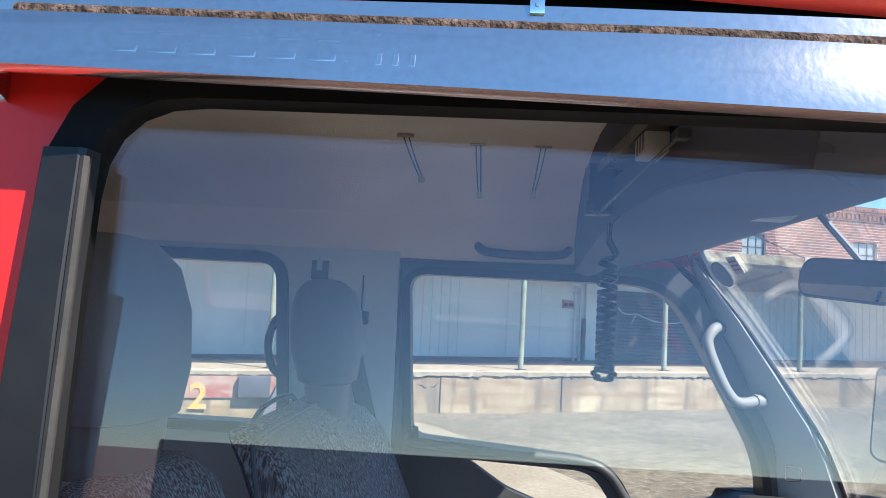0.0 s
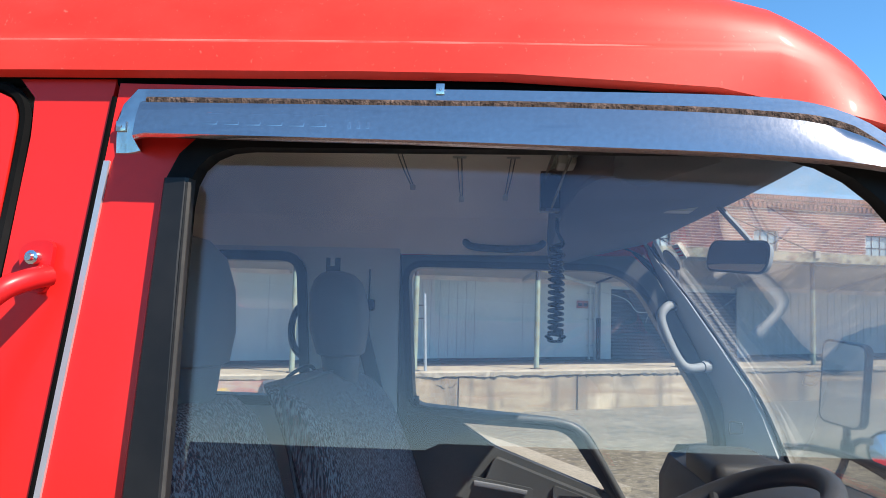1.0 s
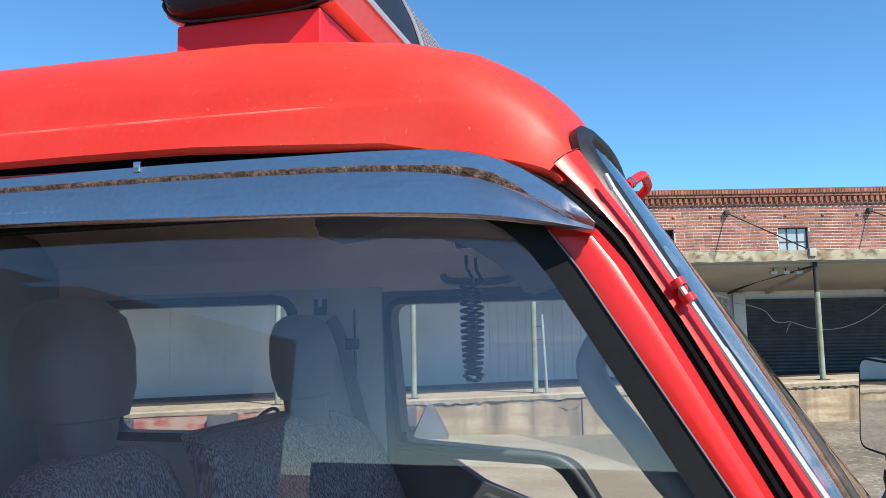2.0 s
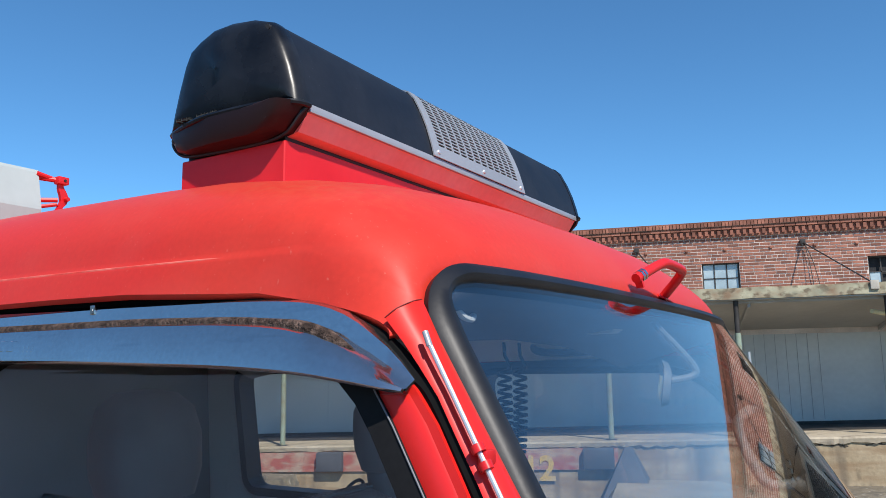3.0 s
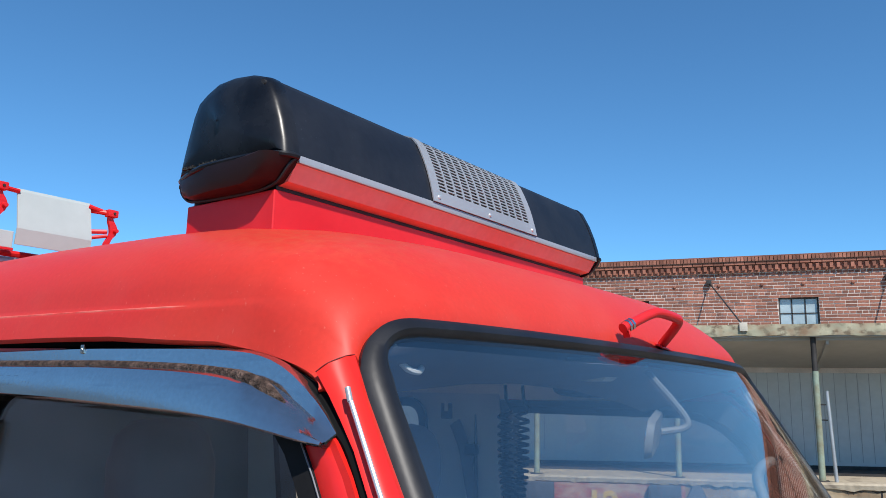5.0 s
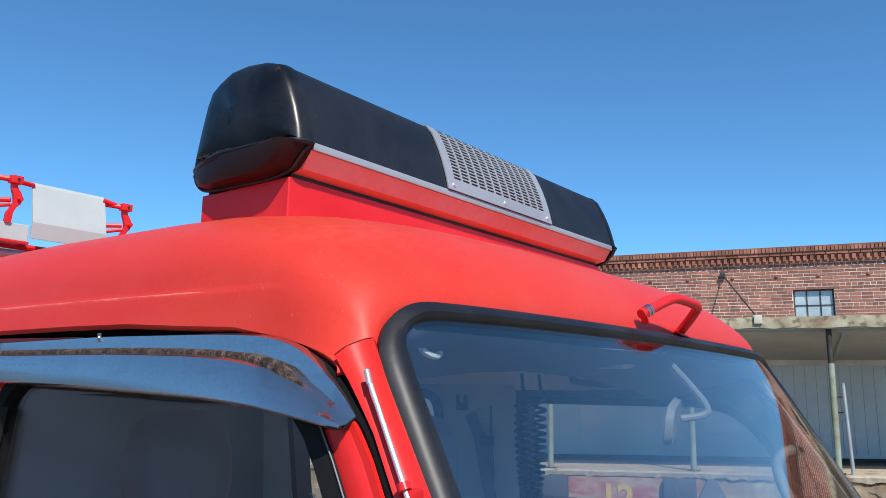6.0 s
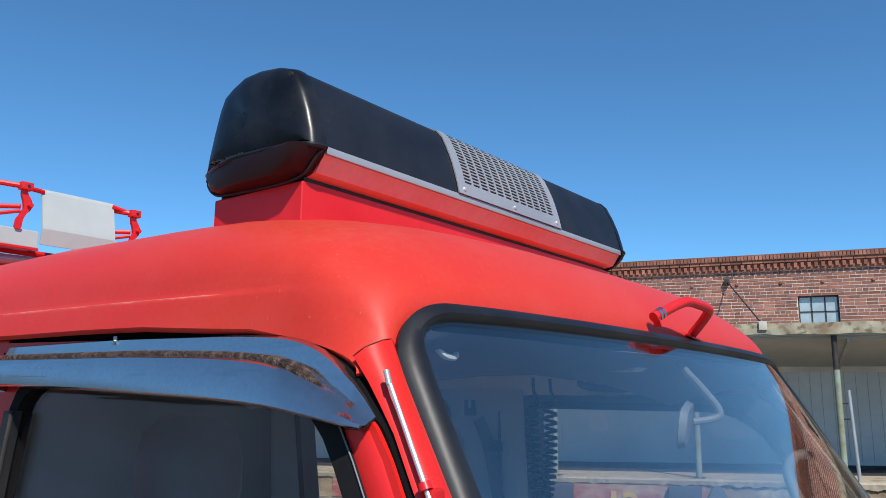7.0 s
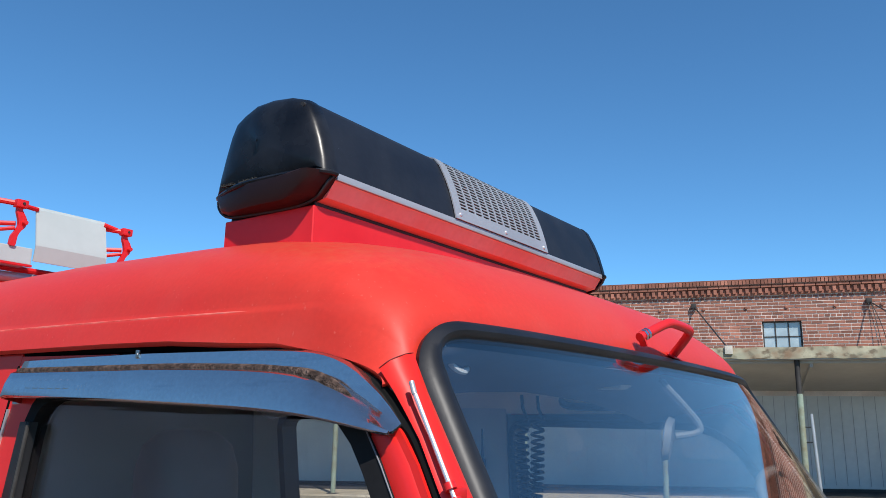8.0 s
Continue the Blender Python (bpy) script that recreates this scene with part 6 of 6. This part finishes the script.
# wall anchors, small rosettes in a row
for i in range(16):
    bm = B()
    lathe(bm, [(0.0, -0.02), (0.02, -0.02), (0.036, -0.008), (0.036, 0.01), (0.0, 0.01)], (-3.1 + i * 0.83 + (0.06 if i % 3 else 0), WY - 0.006, 4.38), "y", 10)
    part("wall_anchor", bm, BRICK, wh, "rusty round wall anchor plate")

# ---------- canopy over the dock ----------
can = thing("dock_canopy", "flat dock canopy with peeling fascia, hung on iron rods", "canopy", None, (4, CY, CAN_LO))
bm = B()
rings = []
for x in (X0, X1):
    rings.append([(x, CY, CAN_LO), (x, CY, CAN_HI), (x, WY + 0.01, 3.44), (x, WY + 0.01, 2.70), (x, CY + 0.14, CAN_LO - 0.05), (x, CY + 0.14, CAN_LO)])
loft(bm, rings)
part("slab", bm, CANOPY_UNDER, can, "grey painted canopy slab", smooth=False)
bm = B()
rng = random.Random(3)
rings = []
x = -14.0
while x < 24:
    e = rng.uniform(-0.012, 0.012)
    rings.append([(x, CY - 0.03, CAN_LO + 0.02 + e), (x, CY - 0.035 + e, CAN_HI - 0.05), (x, CY - 0.03, CAN_HI + 0.015 + e * 0.5), (x, CY + 0.12, CAN_HI + 0.02), (x, CY - 0.002, CAN_LO + 0.02)])
    x += 0.22
loft(bm, rings)
part("fascia", bm, FASCIA, can, "peeling rust-stained fascia")
for x in np.arange(-11, 22, 2.6):
    bm = B()
    loft(bm, [[(x, CY + 0.16, CAN_LO - 0.05), (x + 0.05, CY + 0.16, CAN_LO - 0.05), (x + 0.05, CY + 0.16, CAN_LO - 0.12), (x, CY + 0.16, CAN_LO - 0.12)],
              [(x, WY, 2.702), (x + 0.05, WY, 2.702), (x + 0.05, WY, 2.63), (x, WY, 2.63)]])
    part("beam", bm, CANOPY_UNDER, can, smooth=False)
TIES = [0.09, 3.37, 6.43, 9.6, -3.1]
for i, x in enumerate(TIES):
    bm = B()
    e = (x + 0.62, CY - 0.02, CAN_HI + 0.0)
    tube(bm, [(x, WY - 0.02, 4.45), e], 0.014, 6)
    rod = part("tie_rod", bm, IRON, can, "thin black iron tie rod")
    bm = B()
    box(bm, (x - 0.05, WY - 0.10, 4.40), (x + 0.05, WY + 0.0, 4.50), 0.012)
    tube(bm, [(x + 0.03, WY - 0.05, 4.47), (x - 0.02, WY - 0.09, 4.36)], 0.02, 6)
    part("wall_bracket", bm, IRON, rod)
    bm = B()
    box(bm, (e[0] - 0.06, CY - 0.07, CAN_HI - 0.10), (e[0] + 0.07, CY - 0.03, CAN_HI + 0.05), 0.008)
    part("edge_plate", bm, CONC_TOP, rod, "bolted grey edge plate")

# loose wires by one wall bracket
for k, dx in enumerate((0.10, 0.22)):
    bm = B()
    tube(bm, smooth_path([(3.40, WY - 0.05, 4.42), (3.40 + dx * 0.6, WY - 0.10, 4.0), (3.40 + dx, WY - 0.16, 3.44)], 4), 0.007, 5)
    part("loose_wire", bm, IRON, can)

# ---------- dock ----------
def deck_z(x):
    """The deck climbs a little eastwards with the yard."""
    return DOCK + 0.028 * (x - 3.7)


dock = thing("loading_dock", "cracked concrete loading dock with a worn pale edge", "loading dock", None, (4, DY, 0))
bm = B()
box(bm, (X0, DY, -1.6), (X1, WY + 0.02, DOCK - 0.05))
part("face", bm, CONCRETE, dock, "stained cracked concrete dock wall", smooth=False)
bm = B()
rng = random.Random(12)
rings = []
x = -16.0
while x < 26:
    e, f = rng.uniform(-0.010, 0.006), rng.choice((0.0, 0.0, 0.0, 0.012, -0.02)) + rng.uniform(-0.008, 0.008)
    rings.append([(x, DY - 0.03 + e, DOCK - 0.10 + f), (x, DY - 0.04 + e, DOCK - 0.03), (x, DY - 0.01 + e, DOCK), (x, WY + 0.02, DOCK), (x, WY + 0.02, DOCK - 0.05), (x, DY + 0.0, DOCK - 0.11)])
    x += 0.07 if -4 < x < 12 else 0.17
loft(bm, rings)
part("deck", bm, DECK, dock, "pale worn concrete deck with chipped edge", smooth=False)
for x in (-8.2, 2.6, 4.94, 8.4, 11.9):
    bm = B()
    box(bm, (x, DY - 0.004, 0.0), (x + 0.025, DY + 0.01, DOCK - 0.1))
    part("joint", bm, DARK_IN, dock, smooth=False)
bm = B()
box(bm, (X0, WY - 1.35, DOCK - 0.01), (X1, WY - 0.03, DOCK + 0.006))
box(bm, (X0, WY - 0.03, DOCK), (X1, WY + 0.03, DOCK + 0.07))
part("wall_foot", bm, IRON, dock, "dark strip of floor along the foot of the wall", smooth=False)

# broken shade under the deck's lip, drawn as dark ragged cracks, and one spalled patch
def crack(pts, wide):
    path, radii = [], []
    for a, b in zip(pts, pts[1:]):
        k = max(2, int(math.hypot(b[0] - a[0], b[1] - a[1]) / 0.045))
        for i in range(k):
            t = i / k
            path.append((a[0] + (b[0] - a[0]) * t + rng.uniform(-0.01, 0.01), DY + 0.004, a[1] + (b[1] - a[1]) * t + rng.uniform(-0.018, 0.018)))
            radii.append(max(0.004, wide * rng.choice((0.3, 0.5, 0.6, 1.0, 1.6)) * rng.uniform(0.7, 1.2)))
    bm = B()
    tube(bm, path, radii, 6)
    part("crack", bm, CRACK_AND_SHADE, dock, "dark ragged crack and lip shade", smooth=False)


for a, b in ((-0.2, 1.3), (1.9, 3.4), (3.55, 4.9), (5.1, 6.6), (7.0, 8.3), (8.6, 11.0)):
    crack([(a, DOCK - 0.135), ((a + b) / 2, DOCK - 0.12), (b, DOCK - 0.14)], 0.014)
crack([(2.12, DOCK - 0.14), (2.18, DOCK - 0.24), (2.32, DOCK - 0.31), (2.50, DOCK - 0.30), (2.60, DOCK - 0.21), (2.63, DOCK - 0.14)], 0.010)

# painted bay front with rubber bumpers and the bay number
bm = B()
box(bm, (-7.6, DY - 0.036, 0.33), (-0.35, DY - 0.004, 0.70), 0.004)
part("painted_band", bm, RED_SIGN, dock, "faded red painted band", smooth=False)
for x in (-6.1, -4.2, -3.15, -0.95):
    bm = B()
    box(bm, (x, DY - 0.16, 0.34), (x + 0.54, DY - 0.036, 0.71), 0.03)
    part("rubber_bumper", bm, TARP, dock, "dark rubber dock bumper")
num = bpy.data.curves.new("bay_number", "FONT")
num.body, num.size, num.extrude, num.offset, num.align_x = "12", 0.60, 0.004, 0.016, "CENTER"
me_src = new("bay_number", num)
me_src.matrix_world = pose(-1.75 - 4, DY - 0.045 - DY, 0.16 + deck_z(-1.75) - DOCK, 90, 0, 0)
me_src.parent = dock
num.materials.append(YELLOW)
tagged(me_src, "worn yellow painted bay number")

for ob in dock.children:
    if ob.type == "MESH":
        for p in ob.data.vertices:
            p.co.z += deck_z(p.co.x + dock.location.x) - DOCK
# guessed wedge beside the bay, one even dark grey
wedge = thing("wing_wall", "dark grey sloping concrete wing wall beside the truck bay", "wing wall", None, (-0.15, DY, -0.9))
bm = B()
loft(bm, [[(-0.20, DY - 0.02, 0.62), (-0.12, DY - 0.02, 0.62), (-0.10, DY, 0.62), (-0.22, DY, 0.62)],
          [(-0.92, DY - 1.2, -0.9), (0.62, DY - 1.2, -0.9), (0.66, DY, -0.9), (-0.95, DY, -0.9)]])
part("wall", bm, TARP, wedge, smooth=False)
bm = B()
apron = [(-0.35, 14.28), (1.35, 14.28), (2.2, 12.4), (2.75, 10.4), (3.2, 8.0), (-0.35, 8.0)]
plate(bm, apron, [], lambda a, b, d: (a, b, d), 0.004, 0.05)
solo("concrete_apron", bm, APRON, "pale concrete apron beside the truck bay", "pavement", "structure")

# poles that carry the canopy
POLES = [-7.0, -3.0, -0.46, 1.80, 4.19, 7.15, 10.2]
for x in POLES:
    foot = deck_z(x)
    pole = thing("canopy_pole", "faded green painted steel canopy pole on the dock", "pole", None, (x, CY + 0.1, foot), "canopy poles")
    bm = B()
    tube(bm, [(x, CY + 0.1, foot), (x, CY + 0.1, 2.55)], 0.052, 12)
    part("shaft", bm, POLE_PAINT, pole)
    bm = B()
    tube(bm, [(x, CY + 0.1, 2.55), (x, CY + 0.1, CAN_LO)], 0.045, 12)
    part("upper_shaft", bm, IRON, pole, "dark upper part of the pole")
    bm = B()
    box(bm, (x - 0.1, CY + 0.0, foot), (x + 0.1, CY + 0.2, foot + 0.012), 0.003)
    part("foot_plate", bm, IRON, pole)
pipe = thing("vent_pipe", "thin grey galvanised pipe standing on the dock", "pipe", None, (1.98, CY + 0.05, deck_z(2)))
bm = B()
tube(bm, [(2.0, CY + 0.02, deck_z(2)), (1.95, CY + 0.06, 2.22)], 0.03, 10)
part("shaft", bm, GALV, pipe)
bm = B()
tube(bm, [(1.97, CY + 0.05, 2.0), (1.80, CY + 0.1, 2.0)], 0.01, 6)
part("bracket", bm, IRON, pipe)
bm = B()
tube(bm, [(1.98, CY + 0.05, 1.75), (1.80, CY + 0.1, 1.75)], 0.01, 6)
part("bracket", bm, IRON, pipe)
# one strut: yellow colour stands in for sunlight on its first half
strut = thing("diagonal_strut", "strut under the canopy, its sunlit half coloured pale yellow, the rest grey", "strut", None, (4.9, CY + 0.6, 2.7))
bm = B()
tube(bm, [(3.99, 14.7, 2.87), (5.08, 15.7, 2.73)], 0.038, 8)
part("bar", bm, STRUT_SUNLIT, strut, "sunlit half, coloured pale yellow")
bm = B()
tube(bm, [(5.06, 15.68, 2.732), (6.29, 16.8, 2.58)], 0.042, 8)
part("bar", bm, STRUT_GREY, strut, "unlit half, coloured grey")
beam = thing("sloping_beam", "dark sloping iron beam under the canopy beside the shutter", "beam", None, (6.4, WY, 2.7))
bm = B()
tube(bm, [(6.36, 16.88, 2.66), (6.65, 16.0, 2.86), (7.15, 14.62, 3.045)], 0.022, 6)
part("bar", bm, IRON, beam)
for x, y in ((6.46, 14.75), (6.70, 14.75), (6.95, 14.75)):
    lamp = thing("canopy_lamp", "small square white lamp under the canopy", "lamp", None, (x, y, 2.915), "canopy lamps")
    bm = B()
    box(bm, (x - 0.06, y - 0.05, 2.915), (x + 0.06, y + 0.05, 2.975), 0.012)
    part("housing", bm, WHITE_METAL, lamp)
    bm = B()
    tube(bm, [(x, y, 2.97), (x, y, 3.10)], 0.012, 6)
    part("stem", bm, IRON, lamp)
wire = thing("hanging_wire", "thin white sagging wire in front of the roller shutter", "cable", None, (7.0, 16.6, 2.2))
bm = B()
tube(bm, smooth_path([(6.44, 16.86, 2.46), (6.75, 16.62, 2.37), (7.03, 16.6, 2.25), (7.21, 16.6, 2.04), (7.40, 16.6, 2.0), (7.58, 16.6, 2.01), (8.02, 16.6, 1.87), (8.6, 16.6, 1.86), (9.3, 16.7, 2.1), (9.95, 16.83, 2.5)], 5), 0.008, 6)
part("strand", bm, WHITE_METAL, wire)
bm = B()
tube(bm, [(7.56, 16.6, 2.0), (7.50, 16.6, 1.90), (7.46, 16.6, 1.79)], 0.006, 6)
part("loose_end", bm, WHITE_METAL, wire)
for x, r in ((6.20, 0.022), (6.335, 0.03)):
    conduit = thing("wall_conduit", "thin pale grey conduit on the white wall", "conduit", None, (x, WY, DOCK), "wall conduits")
    bm = B()
    tube(bm, [(x, WY - 0.045, DOCK + 0.02), (x, WY - 0.045, 2.60)], r, 8)
    part("tube", bm, STRUT_GREY, conduit)
    for z in (1.2, 1.8, 2.4):
        bm = B()
        box(bm, (x - r - 0.02, WY - 0.06, z), (x + r + 0.02, WY + 0.02, z + 0.03), 0.003)
        part("clamp", bm, GALV, conduit)

# ground-floor doors and signs
shut = thing("roller_shutter", "dark grey ribbed roller shutter, closed, in a white frame", "roller door", None, (8.3, WY, DOCK))
bm = B()
z = DOCK + 0.02
rings = []
while z < 2.56:
    rings += [[(6.72, WY - 0.03, z), (9.9, WY - 0.03, z), (9.9, WY + 0.02, z), (6.72, WY + 0.02, z)], [(6.72, WY - 0.05, z + 0.035), (9.9, WY - 0.05, z + 0.035), (9.9, WY + 0.02, z + 0.035), (6.72, WY + 0.02, z + 0.035)]]
    z += 0.075
loft(bm, rings)
part("curtain", bm, SHUTTER, shut, smooth=False)
for x in (6.45, 9.9):
    bm = B()
    box(bm, (x, WY - 0.09, DOCK + 0.1), (x + 0.26, WY + 0.02, 2.66), 0.01)
    part("jamb", bm, WHITE_WALL, shut)
bm = B()
box(bm, (6.36, WY - 0.14, DOCK + 0.1), (6.44, WY - 0.06, 1.85), 0.01)
part("guide_post", bm, IRON, shut)
sign = thing("wall_sign", "small dark red sign on the white wall", "sign", None, (6.05, WY, 2.06))
bm = B()
box(bm, (5.90, WY - 0.03, 2.06), (6.18, WY + 0.0, 2.24), 0.004)
part("plate", bm, RED_SIGN, sign)
for i in range(2):
    bm = B()
    box(bm, (5.93 + i * 0.13, WY - 0.034, 2.11), (6.03 + i * 0.13, WY - 0.03, 2.18))
    part("text_bar", bm, IRON, sign, smooth=False)
# board joints, and the wider panels of the other bays
joints = [(0.5 + i * 0.2, 0.010) for i in range(16)] + [(-12 + i * 1.22, 0.008) for i in range(10)] + [(4.62, 0.008), (5.4, 0.006)] + [(10.4 + i * 0.2, 0.010) for i in range(30)]
for x, w in joints:
    bm = B()
    box(bm, (x, WY + 0.014, DOCK + 0.1), (x + w, WY + 0.0205, 2.598))
    part("board_joint", bm, JOINT, wh, smooth=False)
for x, y in ((14.29, 20.0), (15.26, 20.0)):
    vent = thing("roof_vent", "small grey box vent on the warehouse roof", "roof vent", None, (x, y, 4.85), "roof vents")
    bm = B()
    box(bm, (x, y, 4.85), (x + 0.52, y + 0.5, 5.56), 0.02)
    part("housing", bm, GALV, vent)

# the near bricks, one by one
proto = {}
for k, (x, z, w, d) in enumerate(near_bricks):
    key = round(w, 2)
    if key not in proto:
        vs, fs = [], []
        brick_box(vs, fs, -w / 2, -0.015, 0, w, 0.03, CH - 0.020)
        me = bpy.data.meshes.new("brick")
        me.from_pydata(vs, [], fs)
        me.materials.append(BRICK)
        proto[key] = me
    ob = new("brick", proto[key])
    ob.parent = wall
    ob.location = (x + w / 2 - 4, WY + 0.019 + d * 0.6 - WY, z)

# plain walls behind the viewer, added unseen to shape the cab glass's reflections
bm = B()
box(bm, (-70, -7.6, 0), (-7.3, -7.3, 1.05), 0.02)
solo("yard_wall_southwest", bm, TARP, "added low plain dark grey wall, out of view, for the glass reflections", "wall", "structure")
bm = B()
box(bm, (-30.3, -30.5, 0), (-30, 14, 9.4), 0.02)
solo("yard_wall_west", bm, REFLECTED_WALL, "added tall plain blue-grey wall, out of view, for the glass reflections", "wall", "structure")
bm = B()
box(bm, (-7.3, -7.6, 0), (60, -7.3, 1.92), 0.02)
solo("yard_wall_south", bm, TARP, "added plain dark grey wall, out of view, for the glass reflections", "wall", "structure")
